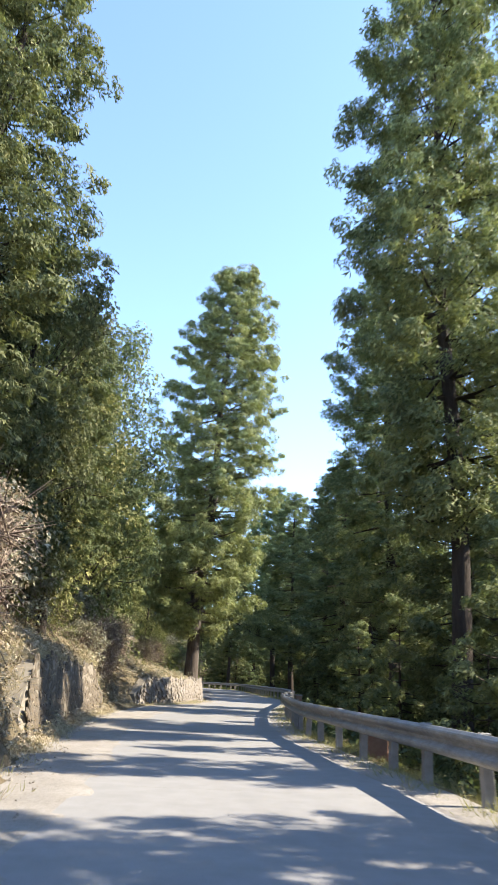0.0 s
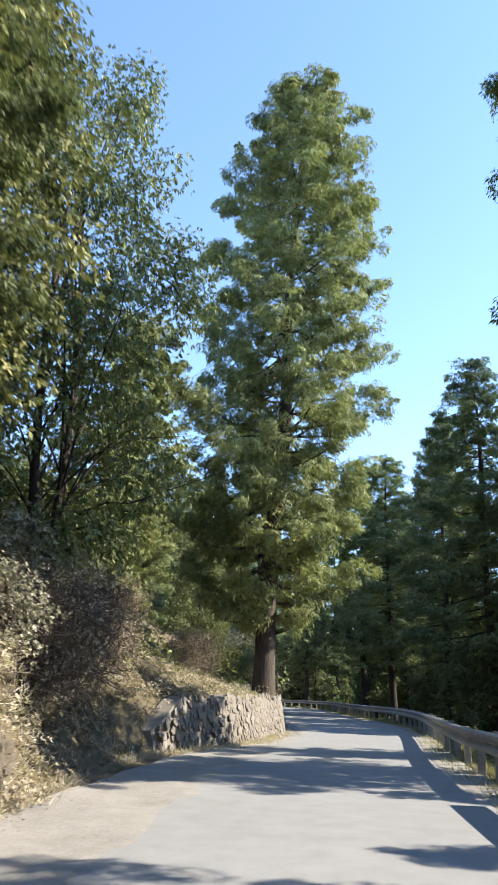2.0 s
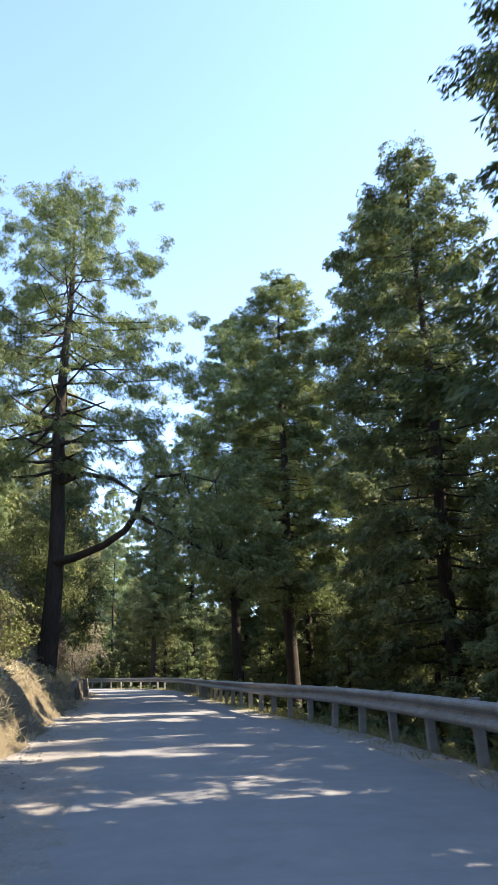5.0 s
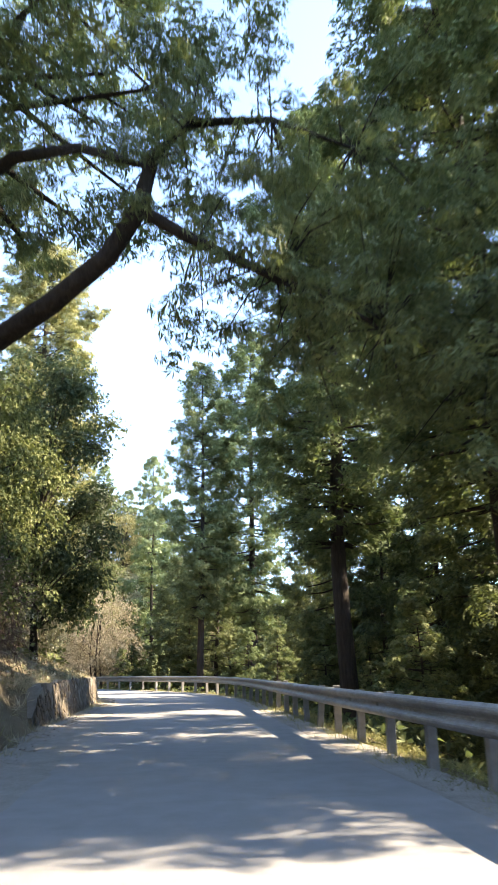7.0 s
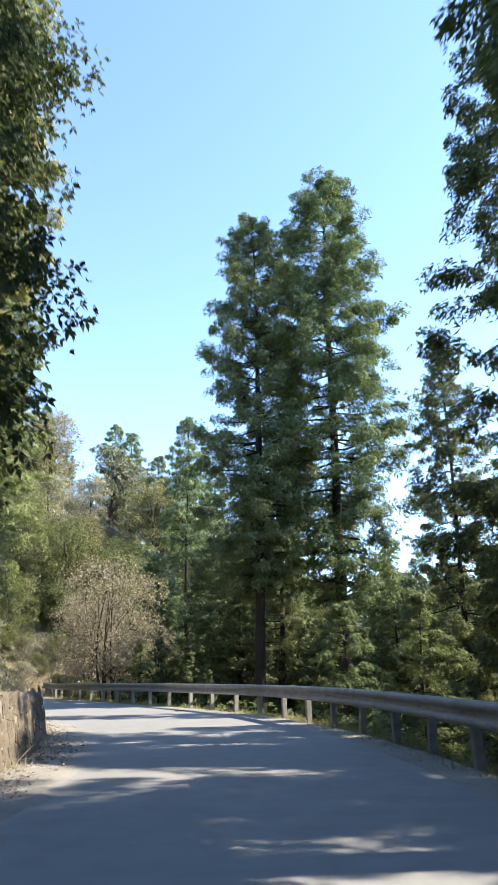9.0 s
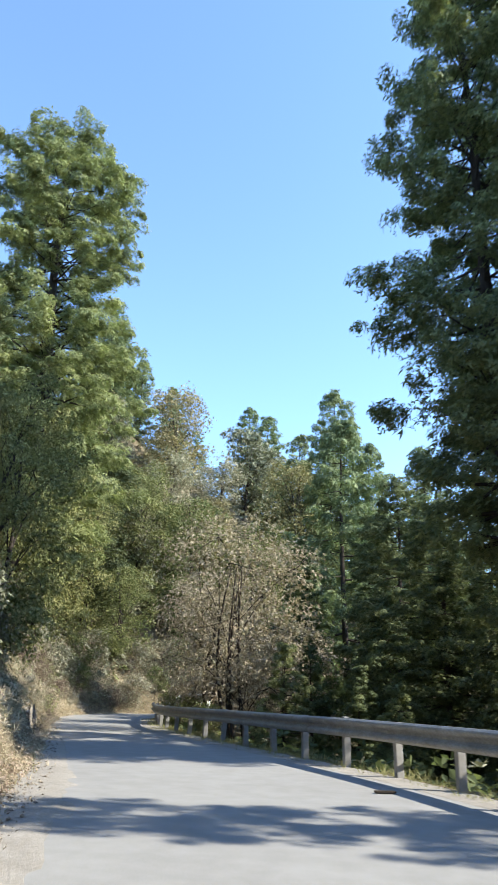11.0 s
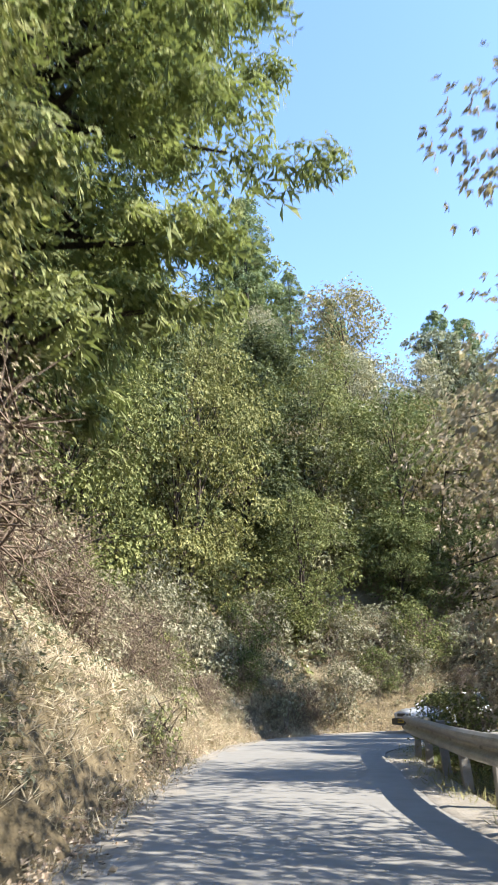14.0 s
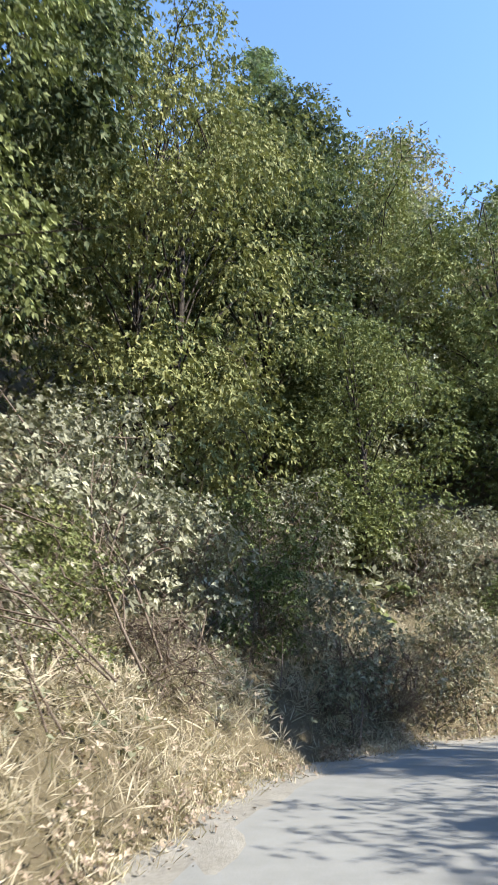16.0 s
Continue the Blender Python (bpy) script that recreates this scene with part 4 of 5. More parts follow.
for k, y in enumerate(np.arange(133, 167.5, 1.15)):
    i = int(np.argmin(np.abs(ROAD[:, 1] - y)[:TURN]))
    f = float(np.interp(ALONG[i], BANK_S, BANK[:, 1]))
    p = ROAD[i, :2] - RIGHT[i] * (ROAD[i, 2] + f + rng.uniform(1.5, 3.6))
    plant(("grey", "dry", "green", "grey", "dry")[k % 5], p[0], p[1], rng.uniform(0.42, 0.72), rng.uniform(0, 360))
for k, d in enumerate(np.arange(-6, 24, 1.2)):
    i = int(np.argmin(np.abs(ALONG - ALONG[TURN] - d)))
    f = float(np.interp(ALONG[i], BANK_S, BANK[:, 1]))
    p = ROAD[i, :2] - RIGHT[i] * (ROAD[i, 2] + f + rng.uniform(0.5, 2.4))
    plant(("grey", "green", "grey", "dry")[k % 4], p[0], p[1], rng.uniform(0.45, 0.75), rng.uniform(0, 360))
for y in (150.5, 153.2, 156.0, 158.8, 161.6, 164.2):
    i = int(np.argmin(np.abs(ROAD[:, 1] - y)[:TURN]))
    p = ROAD[i, :2] + RIGHT[i] * (ROAD[i, 2] + rng.uniform(1.7, 2.3))
    plant("green", p[0], p[1], rng.uniform(0.42, 0.52) + 0.1 * (y > 155), rng.uniform(0, 360))

# woods on the slopes above and below
near = {}


def wood(kind, x, y, scale, rz, wide=1.0):
    meshes, name, label, cat = kind
    m = stand(x, y, rz, scale, 0.3, wide)
    if name + str(id(meshes)) in near:
        c = copy_thing(near[name + str(id(meshes))], m)
        c.matrix_basis = m
        return
    near[name + str(id(meshes))] = tree_from(name, meshes, label, "tree", "woods on the slopes", m)


FARS = [(f, "fir_tree", "green fir among the woods on the slope", "tree") for f in FAR]
BROADS = [(f, "broadleaf_tree", "rounded broadleaf tree in the woods on the slope", "tree") for f in FARBROAD]
MIDS = [(f, "broadleaf_tree", "leafy broadleaf tree on the hillside above the bend", "tree") for f in MIDBROAD]
DARKFAR = (FAR_SHADED, "fir_tree", "fir in the woods below the road, its foliage coloured as in shade", "tree")
DARKFIR = (FIR_D, "fir_tree", "small dark shaded fir below the road", "tree")
YOUNGFIR = (YOUNG, "young_fir", "young green fir with drooping boughs behind the guardrail", "tree")
# stretches of the road, by y, that lie in the sun: the first row of trees leaves gaps there
GLADES = ((21.7, 23.8), (28.5, 31.3), (42, 46), (56, 62), (71.6, 75), (90.2, 92.5), (99.5, 102.5), (107.3, 109), (128.5, 131.3), (133.4, 140.7), (149, 152), (155, 157), (160, 163))


def shades_glade(x, y, top, radius):
    """Whether a tree of that height above the road would shade a sunlit stretch."""
    i = int(np.argmin((ROAD[:, 0] - x) ** 2 + (ROAD[:, 1] - y) ** 2))
    dx = x - ROAD[i, 0]
    yy = y - dx * SUN.y / SUN.x
    return top > (dx - 3.0) * SUN.z / SUN.x and any(a - 0.6 * radius < yy < b + 0.6 * radius for a, b in GLADES)


placed = [(t[1], t[2]) for t in TALL] + [(-7.3, 96.2), (-2.2, 61.6), (-17.3, 152.9), (-20.2, 159.6), (-17.6, 163.8)]


def clear(x, y, gap):
    if all((x - a) ** 2 + (y - b) ** 2 > gap * gap for a, b in placed):
        placed.append((x, y))
        return True
    return False


for _ in range(5200):
    x, y = rng.uniform(-80, 60), rng.uniform(12, 240)
    e, side, s = [float(a[0]) for a in lateral(x, y)]
    if side < 0:
        if e < 6.0 or e > (12.5 if y < 135 else 46) or y < 24:
            continue
        if clear(x, y, 4.6 + e * 0.06):
            if rng.random() < 0.65:
                pick = MIDS[(0, 0, 1, 2, 2)[rng.integers(5)]] if y > 135 and e < 32 else BROADS[rng.integers(2)]
                wood(pick, x, y, rng.uniform(0.8, 1.2) * (0.75 + min(e, 30) * 0.012), rng.uniform(0, 360))
            else:
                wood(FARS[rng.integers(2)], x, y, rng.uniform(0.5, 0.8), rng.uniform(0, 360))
    else:
        if e < 3.4 or e > 40 or y > 235 or x > 48:
            continue
        if e < 6.5:
            if clear(x, y, 2.5) and y < 150:
                wood(YOUNGFIR, x, y, rng.uniform(0.5, 0.85), rng.uniform(0, 360), 1.1)
        elif e < 13:
            sc = rng.uniform(0.65, 0.95)
            if shades_glade(x, y, ground_z(x, y) + 15 * sc, 2.6):
                sc *= 0.55
            if clear(x, y, 3.2):
                wood(DARKFIR, x, y, sc, rng.uniform(0, 360), 1.1)
        elif clear(x, y, 5.0):
            sc = rng.uniform(1.1, 1.45)
            if shades_glade(x, y, ground_z(x, y) + 19 * sc, 3.4):
                sc *= 0.65
            wood(DARKFAR if e < 24 or y < 170 else FARS[rng.integers(2)], x, y, sc, rng.uniform(0, 360))

for x, y, sc in ((9.6, 30.6, 1.1), (10.8, 26.6, 1.0), (8.4, 41.5, 0.9), (9.9, 46.0, 1.0), (10.3, 36.0, 0.9)):
    wood(YOUNGFIR, x, y, sc, x * 37, 1.0)

# single trees that stand out on the skyline, with the height of their tops above the road
for x, y, top in ((-15.6, 172.5, 21.5), (-34.8, 213.7, 40.9), (-32.0, 214.2, 39.6), (-50.1, 199.7, 52.6), (-52.0, 203.0, 50.0), (-48.5, 206.5, 46.5), (-44.5, 208.0, 42.5), (-20.5, 197.0, 27.5),
                  (-10.5, 190.0, 25.0), (-24.5, 200.0, 31.0), (-21.0, 204.0, 38.0), (-16.5, 199.0, 29.0), (-6.0, 188.0, 20.0), (-11.5, 159.0, 6.5), (-8.8, 152.5, 6.5), (-12.0, 165.0, 9.0)):
    sc = (top - ground_z(x, y)) / 18.0
    wood(FARS[0] if top > 17 else DARKFIR, x, y, sc if top > 17 else sc * 1.2, x * 40, 0.9)

guardrail(-8, 44.5, "weathered galvanised steel guardrail on pale posts, first run")
guardrail(45.0, 163.8, "long curving galvanised steel guardrail on pale concrete posts")


# ---- stone walls at the foot of the bank ----
def stone_meshes(mat, n=7, seed=5):
    out = []
    r = np.random.default_rng(seed)
    for k in range(n):
        bm = bmesh.new()
        bmesh.ops.create_cube(bm, size=2.0)
        bmesh.ops.subdivide_edges(bm, edges=bm.edges[:], cuts=1, use_grid_fill=True)
        for v in bm.verts:
            c = v.co
            l = (abs(c.x) ** 3.2 + abs(c.y) ** 3.2 + abs(c.z) ** 3.2) ** (1 / 3.2)
            v.co = c / l * float(r.uniform(0.84, 1.08)) * 0.5
        me = bpy.data.meshes.new("stone")
        bm.to_mesh(me)
        bm.free()
        me.materials.append(mat)
        out.append(me)
    return out


def retaining_wall(y0, y1, height, mat, label, w_mean, h_mean, seed):
    """Rubble masonry on the line of the bank's foot, leaning back a little."""
    r = np.random.default_rng(seed)
    wall = tagged(new("retaining_wall"), label, "stone wall", group="retaining walls")
    s0, s1 = np.interp([y0, y1], ROAD[:TURN, 1], ALONG[:TURN])
    ss = np.arange(s0, s1 + 0.01, 0.4)

    def spot(s, back):
        p = np.array([np.interp(s, ALONG, ROAD[:, k]) for k in (0, 1, 2)])
        n = np.array([np.interp(s, ALONG, RIGHT[:, k]) for k in (0, 1)])
        f = float(np.interp(s, BANK_S, BANK[:, 1]))
        return p[:2] - n * (p[2] + f + back), n

    lean = 0.16

    def crest(s):
        return height * min(1.0, 0.35 + (s - s0) / 2.2, 0.35 + (s1 - s) / 2.2) + 0.07 * math.sin(s * 1.7) + 0.05 * math.sin(s * 4.3)

    v = []
    for back, z in ((0.0, -0.25), (lean * height, height), (lean * height + 0.42, height), (lean * height + 0.42, -0.25)):
        v += [(*spot(s, back)[0], crest(s) - 0.05 if z > 0 else z) for s in ss]
    n = len(ss)
    f = [(c * n + k, c * n + k + 1, (c + 1) * n + k + 1, (c + 1) * n + k) for c in range(3) for k in range(n - 1)]
    f += [(0, n, 2 * n, 3 * n), (n - 1, 4 * n - 1, 3 * n - 1, 2 * n - 1)]
    part_mesh("mortar", mesh_of("mortar", v, f, MORTAR), wall, "brown earthy mortar")
    shapes = stone_meshes(mat, seed=seed)
    z = -0.05
    while z < height - 0.05:
        h = h_mean * r.uniform(0.8, 1.25)
        s = s0 + r.uniform(0, 0.2)
        while s < s1 - 0.1:
            w = w_mean * (0.35 + 1.5 * r.random() ** 1.4)
            lift = z + r.normal(0, 0.03)
            if lift + h * 0.35 > crest(s):
                s += w
                continue
            p, nn = spot(s + w / 2, lean * (lift + h / 2) + 0.03)
            a = math.degrees(math.atan2(nn[1], nn[0]))
            ob = part_mesh("stone", shapes[r.integers(len(shapes))], wall)
            ob.matrix_basis = pose(p[0], p[1], lift + h / 2 + r.normal(0, 0.035), r.normal(0, 9), -9 + r.normal(0, 2.5), a + r.normal(0, 1.5)) @ Matrix.Diagonal((0.064 * r.uniform(0.7, 1.2), w * r.uniform(1.12, 1.3), h * r.uniform(1.2, 1.65), 1))
            s += w
        z += h
    return wall


retaining_wall(28.5, 42.5, 1.65, DARK_STONE, "dark weathered rubble retaining wall overgrown with dry grass", 0.25, 0.15, 3)
retaining_wall(50.8, 65.0, 1.36, WALL_STONE, "pale dry-laid rubble wall below the big cypress", 0.34, 0.135, 4)
retaining_wall(65.0, 74.0, 1.3, WALL_STONE, "grass-grown end of the rubble wall", 0.36, 0.14, 8)
retaining_wall(105.0, 124.5, 1.1, DARK_STONE, "low dark cobble retaining wall on the inside of the bend", 0.32, 0.19, 6)
retaining_wall(145.5, 150.0, 0.85, WALL_STONE, "short rough stone footing half buried in the bank", 0.30, 0.17, 7)


# ---- loose stones, grass and litter ----
def at_side(r, n, y0, y1, e0, e1, left=True, power=1.0):
    """Random places beside the road: along by y, outward from the foot of the bank or the road's right edge."""
    yy = r.uniform(y0, y1, n)
    s = np.where(yy < 167.9, np.interp(yy, ROAD[:TURN, 1], ALONG[:TURN]), ALONG[TURN] + yy - 168)
    e = e0 + (e1 - e0) * r.random(n) ** power
    c = np.stack([np.interp(s, ALONG, ROAD[:, k]) for k in (0, 1, 2)], 1)
    q = np.stack([np.interp(s, ALONG, RIGHT[:, k]) for k in (0, 1)], 1)
    if left:
        p = c[:, :2] - q * (c[:, 2] + np.interp(s, BANK_S, BANK[:, 1]) + e)[:, None]
    else:
        p = c[:, :2] + q * (c[:, 2] + e)[:, None]
    return np.concatenate([p, ground_height(p[:, 0], p[:, 1])[:, None]], 1)


def grass(name, seed, spots, per, length, mat, label, spread=0.16):
    """Tufts: a few upright fans of narrow blades at each place."""
    r = np.random.default_rng(seed)
    n = len(spots)
    size = np.repeat(r.uniform(0.5, 1.3, n), per)
    base = np.repeat(spots, per, 0) + r.normal(0, spread, (n * per, 3)) * [1, 1, 0]
    base[:, 2] += 0.36 * length * size - 0.04
    v, f = sprays(r, base, r.normal(0, 0.3, (n * per, 3)) + [0, 0, 1.0], length * size, 5, 0.03, 0.9, 0.38)
    return tagged(new(name, mesh_of(name, v, f, mat)), label, "grass", kind="stuff")


r = np.random.default_rng(9)
grass("dry_grass", 1, np.concatenate([at_side(r, 4200, 20, 190, -0.1, 5.0, True, 1.5), at_side(r, 1100, 53, 80, 0.1, 7, True), at_side(r, 7600, 134, 178, -0.15, 3.6, True, 1.2), at_side(r, 2200, 138, 170, -0.3, 0.9, True), at_side(r, 1500, 27, 45, -0.25, 0.9, True), at_side(r, 500, 49, 60, -0.2, 0.1, True), at_side(r, 700, 55, 75, 0.1, 0.8, True), at_side(r, 700, 104, 126, 0.1, 0.9, True)]), 4, 0.42, DRY_GRASS, "straw-coloured dry grass tufts on the roadside bank")
grass("green_grass", 2, np.concatenate([at_side(r, 1500, 20, 190, -0.3, 4.0, True, 1.4), at_side(r, 4600, 14, 167, 0.35, 1.6, False)]), 3, 0.36, GREEN_GRASS, "yellow-green grass tufts on bank and verge")


def litter(name, seed, spots, sizes, mat, label, cat):
    r = np.random.default_rng(seed)
    n = len(spots)
    spots = spots.copy()
    spots[:, 2] = np.maximum(spots[:, 2], 0.012) + 0.15 * sizes
    base = np.array([(1, 0, 0), (-1, 0, 0), (0, 1, 0), (0, -1, 0), (0, 0, 1), (0, 0, -1)], float)
    tri = np.array([(0, 2, 4), (2, 1, 4), (1, 3, 4), (3, 0, 4), (2, 0, 5), (1, 2, 5), (3, 1, 5), (0, 3, 5)])
    v = base[None] * r.uniform(0.75, 1.15, (n, 6, 1)) * sizes[:, None, None] * [1, 0.85, 0.42]
    v += r.normal(0, 0.15, (n, 6, 3)) * sizes[:, None, None]
    a = r.uniform(0, 6.28, n)
    x = v[:, :, 0] * np.cos(a)[:, None] - v[:, :, 1] * np.sin(a)[:, None]
    y = v[:, :, 0] * np.sin(a)[:, None] + v[:, :, 1] * np.cos(a)[:, None]
    v = np.stack([x, y, v[:, :, 2]], 2) + spots[:, None]
    f = (tri[None] + 6 * np.arange(n)[:, None, None]).reshape(-1, 3)
    return tagged(new(name, mesh_of(name, v.reshape(-1, 3), f, mat)), label, cat, kind="stuff")


sp = np.concatenate([at_side(r, 7500, 16, 175, -0.85, 0.15, True, 0.6), at_side(r, 300, 16, 168, 0.2, 0.8, False)])
litter("loose_stones", 3, sp, 0.012 + 0.032 * r.random(len(sp)) ** 3, RUBBLE, "loose pale stones scattered over the gravel shoulder", "stones")


sp = at_side(r, 2600, 116, 152, -0.85, 0.1, True, 0.7)
litter("loose_stones", 13, sp, 0.014 + 0.04 * r.random(len(sp)) ** 3, RUBBLE, "broken pale rubble along the edge of the road", "stones")


def undergrowth(name, seed, spots, per, size, leaf, mat, label):
    """Low leafy cover: loose heaps of small leaves on the slope."""
    r = np.random.default_rng(seed)
    n = len(spots)
    h = size * r.uniform(0.5, 1.4, n)
    off = r.normal(0, 1, (n, per, 3))
    off[:, :, 2] = np.abs(off[:, :, 2])
    off /= np.linalg.norm(off, axis=2, keepdims=True)
    off *= h[:, None, None] * r.random((n, per, 1)) ** 0.4
    c = (spots[:, None] + off).reshape(-1, 3)
    v, f = rosettes(r, c, (off / h[:, None, None]).reshape(-1, 3) + [0, 0, 0.4], leaf, 4, 0.5, 1.0)
    return tagged(new(name, mesh_of(name, v, f, mat)), label, "undergrowth", kind="stuff")


undergrowth("undergrowth", 4, at_side(r, 1200, 16, 185, 2.2, 14, True), 6, 0.75, 0.27, BROAD, "low green undergrowth under the trees on the slope")
undergrowth("undergrowth", 5, at_side(r, 1300, 16, 167, 1.6, 13, False), 6, 0.8, 0.3, NEEDLE_SHADED, "dark low undergrowth below the road")
undergrowth("undergrowth", 9, np.concatenate([at_side(r, 900, 26, 45, -0.1, 1.2, True), at_side(r, 260, 45, 56, 0.0, 3.0, True)]), 12, 0.4, 0.07, BROWN_LEAF, "withered vines hanging over the dark stone wall")
undergrowth("leaf_litter", 10, np.concatenate([at_side(r, 1500, 46, 66, 0.6, 6.5, True), at_side(r, 500, 20, 46, 1.2, 4.0, True)]), 9, 0.14, 0.07, BROWN_LEAF, "fallen tan leaves on the slope under the cypress")
undergrowth("undergrowth", 6, np.concatenate([at_side(r, 900, 16, 185, 0.6, 4, True), at_side(r, 1300, 134, 176, 0.3, 4, True)]), 8, 0.36, 0.09, BROAD_GREY, "grey-green weeds among the dry grass of the bank")
undergrowth("undergrowth", 8, at_side(r, 1900, 132, 176, -0.25, 3.0, True, 1.5), 12, 0.34, 0.055, BROWN_LEAF, "withered brown weeds on the dry bank")
tail = np.stack([r.uniform(-58, 18, 2600), r.uniform(140, 215, 2600)], 1)
keep = lateral(tail[:, 0], tail[:, 1])
tail = tail[(keep[0] > 3.2)]
undergrowth("undergrowth", 7, np.concatenate([tail, ground_height(tail[:, 0], tail[:, 1])[:, None]], 1), 6, 0.9, 0.32, BROAD_GREY, "grey-green thicket on the hillside beyond the bend")


# ---- small things ----
def brick_marker(x, y):
    """A low stub of reddish masonry behind the guardrail."""
    ob = tagged(new("marker_stone"), "low reddish masonry stub behind the guardrail", "marker", "marker stones")
    ob.matrix_basis = pose(x, y, ground_z(x, y) - 0.1, 0, 0, 8)
    bm = bmesh.new()
    box(bm, (0.45, 0.4, 0.75), (0, 0, 0.33), 0.03)
    part("block", bm, BRICK, ob)
    bm = bmesh.new()
    box(bm, (0.52, 0.47, 0.07), (0, 0, 0.72), 0.015)
    part("cap", bm, POST_PAINT, ob, "grey cement cap")


BRICK = stone_material("reddish_masonry", (0.20, 0.09, 0.06), (0.28, 0.14, 0.10), (0.34, 0.22, 0.17))
brick_marker(6.3, 30.6)
brick_marker(4.9, 70.5)


def bark_scrap(x, y, rz):
    bm = bmesh.new()
    vs = box(bm, (0.34, 0.12, 0.035), (0, 0, 0.02), 0.01)
    for v in bm.verts:
        v.co.z += 0.25 * v.co.x * v.co.x
        v.co.y *= 1.0 - 0.9 * abs(v.co.x)
    me = bpy.data.meshes.new("bark_scrap")
    bm.to_mesh(me)
    bm.free()
    me.materials.append(BARK)
    ob = tagged(new("bark_scrap", me), "dark curled scrap of bark lying on the road", "debris")
    ob.matrix_basis = pose(x, y, 0.0, 0, 0, rz)


bark_scrap(-9.63, 136.03, 20)


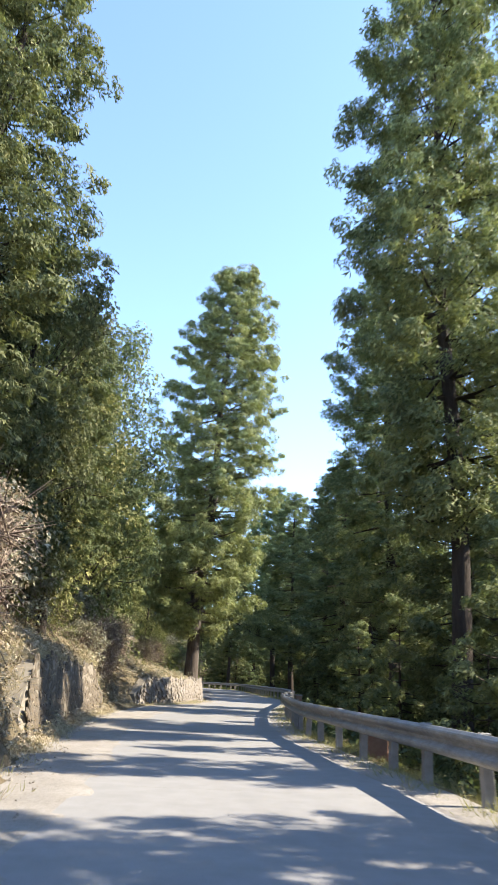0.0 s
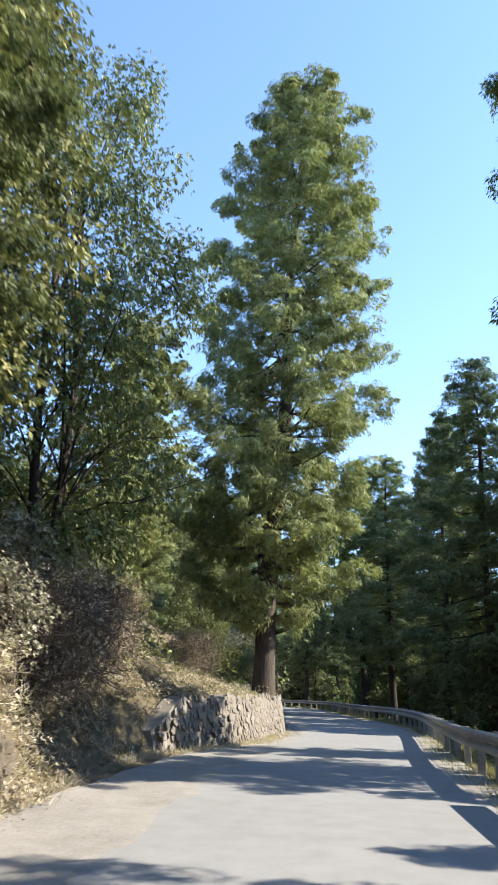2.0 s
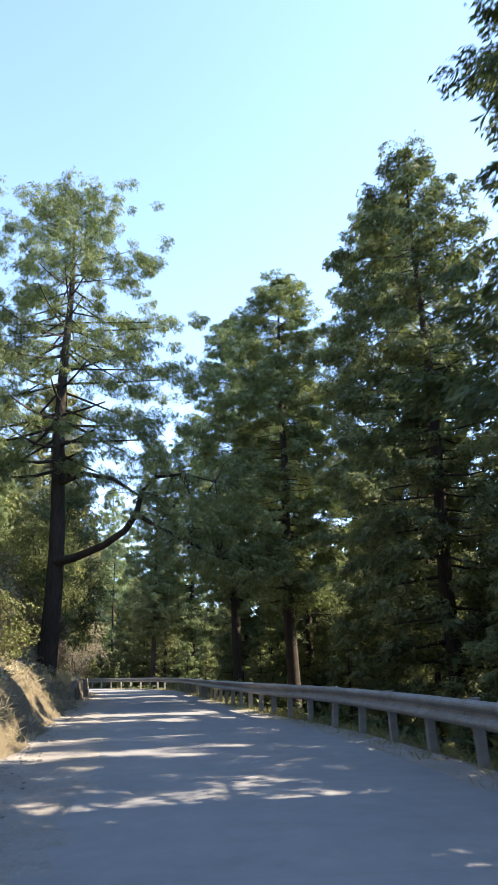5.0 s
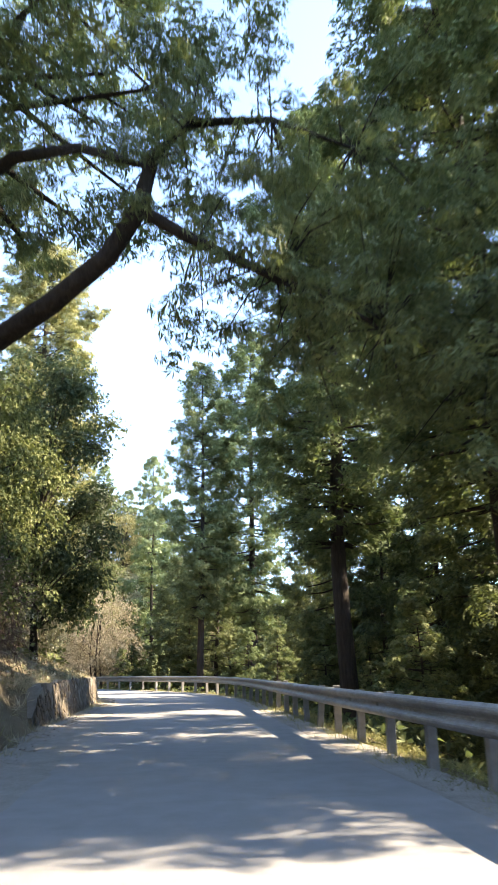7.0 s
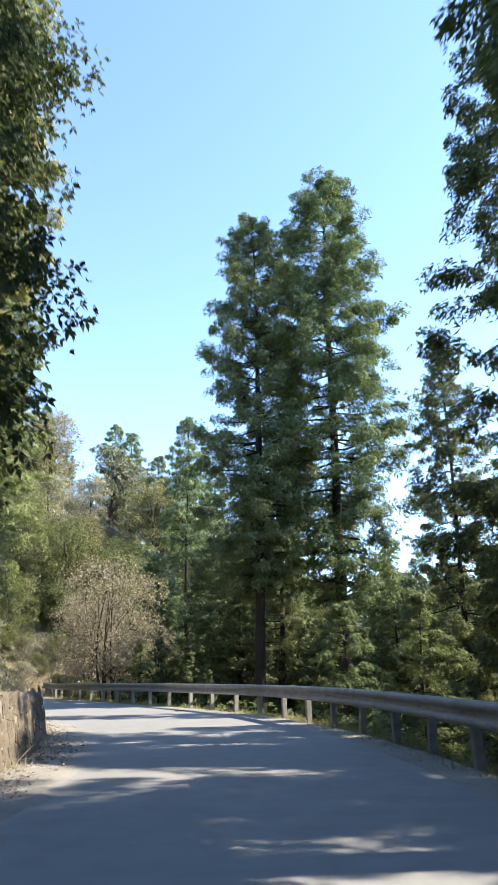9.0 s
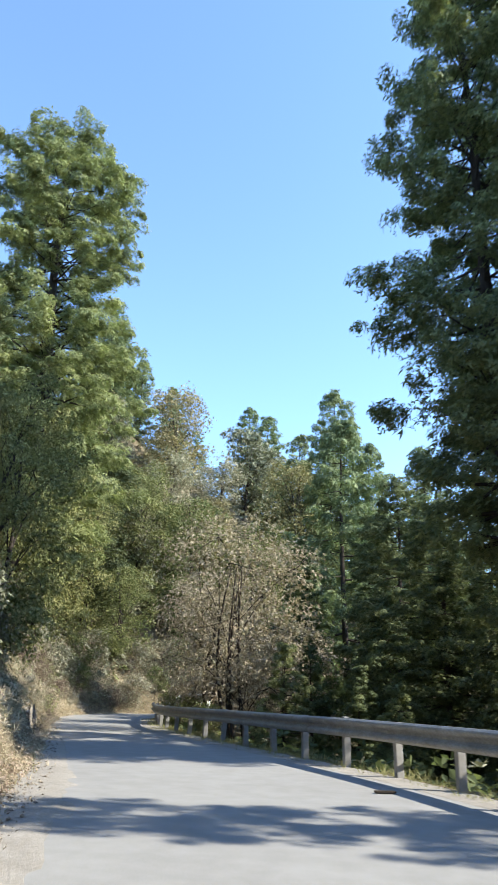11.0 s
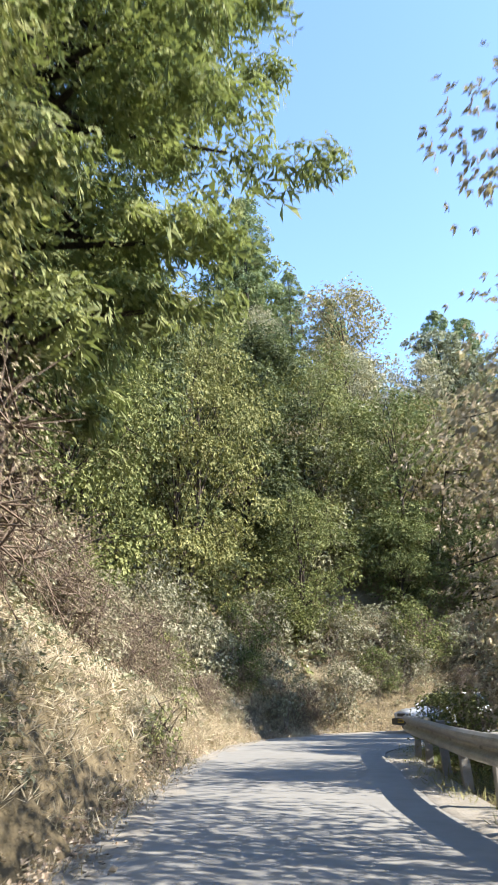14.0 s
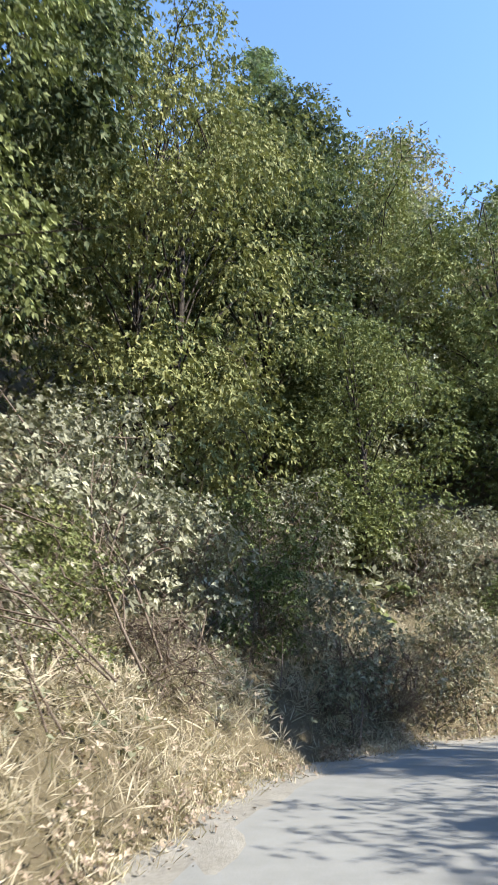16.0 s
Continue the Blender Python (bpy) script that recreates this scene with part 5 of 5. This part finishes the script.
def small_car(x, y, rz):
    """A pale hatchback: body shell from cross sections, with glass, lamps, bumper, plate and wheels."""
    car = tagged(new("car"), "small white hatchback with dark bumper rounding the bend", "car")
    car.matrix_basis = pose(x, y, 0.0, 0, 0, rz)
    paint, glass = plain("white_car_paint", (0.62, 0.63, 0.64), 0.25, spec=0.6), plain("dark_car_glass", (0.02, 0.025, 0.03), 0.05, spec=0.8)
    black, rubber = plain("black_trim", (0.02, 0.02, 0.022), 0.5), plain("tyre_rubber", (0.015, 0.015, 0.015), 0.85)
    chrome, lamp = plain("wheel_steel", (0.45, 0.45, 0.46), 0.35, 0.8), plain("lamp_glass", (0.55, 0.57, 0.6), 0.1, spec=0.8)
    yellow = plain("plate_yellow", (0.55, 0.36, 0.03), 0.5)
    # stations along the length (front is -y): y, bottom, shoulder height, half width
    st = [(-1.85, 0.42, 0.62, 0.62), (-1.78, 0.30, 0.74, 0.72), (-1.45, 0.24, 0.86, 0.78), (-0.75, 0.22, 0.95, 0.80), (0.2, 0.22, 0.97, 0.80),
          (1.2, 0.22, 0.98, 0.80), (1.68, 0.28, 0.96, 0.77), (1.78, 0.42, 0.86, 0.70)]
    v, f = [], []
    for yy, lo, hi, w in st:
        v += [(-w * 0.9, yy, lo), (-w, yy, lo + 0.14), (-w, yy, hi - 0.14), (-w * 0.9, yy, hi), (0, yy, hi + 0.03), (w * 0.9, yy, hi), (w, yy, hi - 0.14), (w, yy, lo + 0.14), (w * 0.9, yy, lo)]
    n = 9
    for a in range(len(st) - 1):
        f += [(a * n + k, a * n + (k + 1) % n, (a + 1) * n + (k + 1) % n, (a + 1) * n + k) for k in range(n)]
    bm = bmesh.new()
    bv = [bm.verts.new(p) for p in v]
    for q in f:
        bm.faces.new([bv[k] for k in q])
    bm.faces.new(bv[:n])
    bm.faces.new(bv[-n:][::-1])
    bmesh.ops.recalc_face_normals(bm, faces=bm.faces)
    part("body", bm, paint, car, smooth=True)
    # cabin: roof on a tapering glasshouse
    bm = bmesh.new()
    low = [bm.verts.new(p) for p in ((-0.72, -0.85, 0.96), (0.72, -0.85, 0.96), (0.72, 1.62, 0.98), (-0.72, 1.62, 0.98))]
    top = [bm.verts.new(p) for p in ((-0.56, -0.15, 1.40), (0.56, -0.15, 1.40), (0.58, 1.35, 1.42), (-0.58, 1.35, 1.42))]
    for k in range(4):
        bm.faces.new((low[k], low[(k + 1) % 4], top[(k + 1) % 4], top[k]))
    bmesh.ops.recalc_face_normals(bm, faces=bm.faces)
    part("glasshouse", bm, glass, car, "dark window glass")
    bm = bmesh.new()
    box(bm, (1.18, 1.56, 0.06), (0, 0.6, 1.43), 0.03)
    part("roof", bm, paint, car)
    for sx in (-1, 1):
        bm = bmesh.new()
        box(bm, (0.05, 0.86, 0.05), (0, 0, 0), 0.015, Matrix.Rotation(radians(32), 4, "X"))
        bmesh.ops.translate(bm, vec=(sx * 0.645, -0.5, 1.185), verts=bm.verts)
        part("pillar", bm, paint, car)
        bm = bmesh.new()
        box(bm, (0.26, 0.10, 0.15), (sx * 0.52, -1.80, 0.66), 0.04)
        part("headlight", bm, lamp, car, "clear headlight")
        bm = bmesh.new()
        box(bm, (0.16, 0.08, 0.11), (sx * 0.86, -0.62, 1.02), 0.03)
        part("mirror", bm, black, car)
        for yy in (-1.15, 1.15):
            bm = bmesh.new()
            bmesh.ops.create_cone(bm, cap_ends=True, segments=20, radius1=0.29, radius2=0.29, depth=0.18, matrix=Matrix.Translation((sx * 0.74, yy, 0.29)) @ Matrix.Rotation(radians(90), 4, "Y"))
            wheel = part("wheel", bm, rubber, car, "black tyre on steel rim")
            bm = bmesh.new()
            bmesh.ops.create_cone(bm, cap_ends=True, segments=16, radius1=0.18, radius2=0.15, depth=0.03, matrix=Matrix.Translation((sx * 0.84, yy, 0.29)) @ Matrix.Rotation(radians(90 * sx), 4, "Y"))
            part("rim", bm, chrome, wheel)
    bm = bmesh.new()
    box(bm, (1.5, 0.16, 0.24), (0, -1.84, 0.42), 0.05)
    part("bumper", bm, black, car, "black plastic bumper")
    bm = bmesh.new()
    box(bm, (0.8, 0.05, 0.12), (0, -1.83, 0.66), 0.02)
    part("grille", bm, black, car)
    bm = bmesh.new()
    box(bm, (0.44, 0.02, 0.14), (0, -1.93, 0.45), 0.006)
    plate = part("plate", bm, yellow, car, "plain yellow plate")
    bm = bmesh.new()
    for k in range(5):
        box(bm, (0.045, 0.006, 0.07), (-0.14 + 0.07 * k, -1.943, 0.45), 0.0)
    part("plate_bar", bm, black, plate)


small_car(-27.4, 174.7, -42)
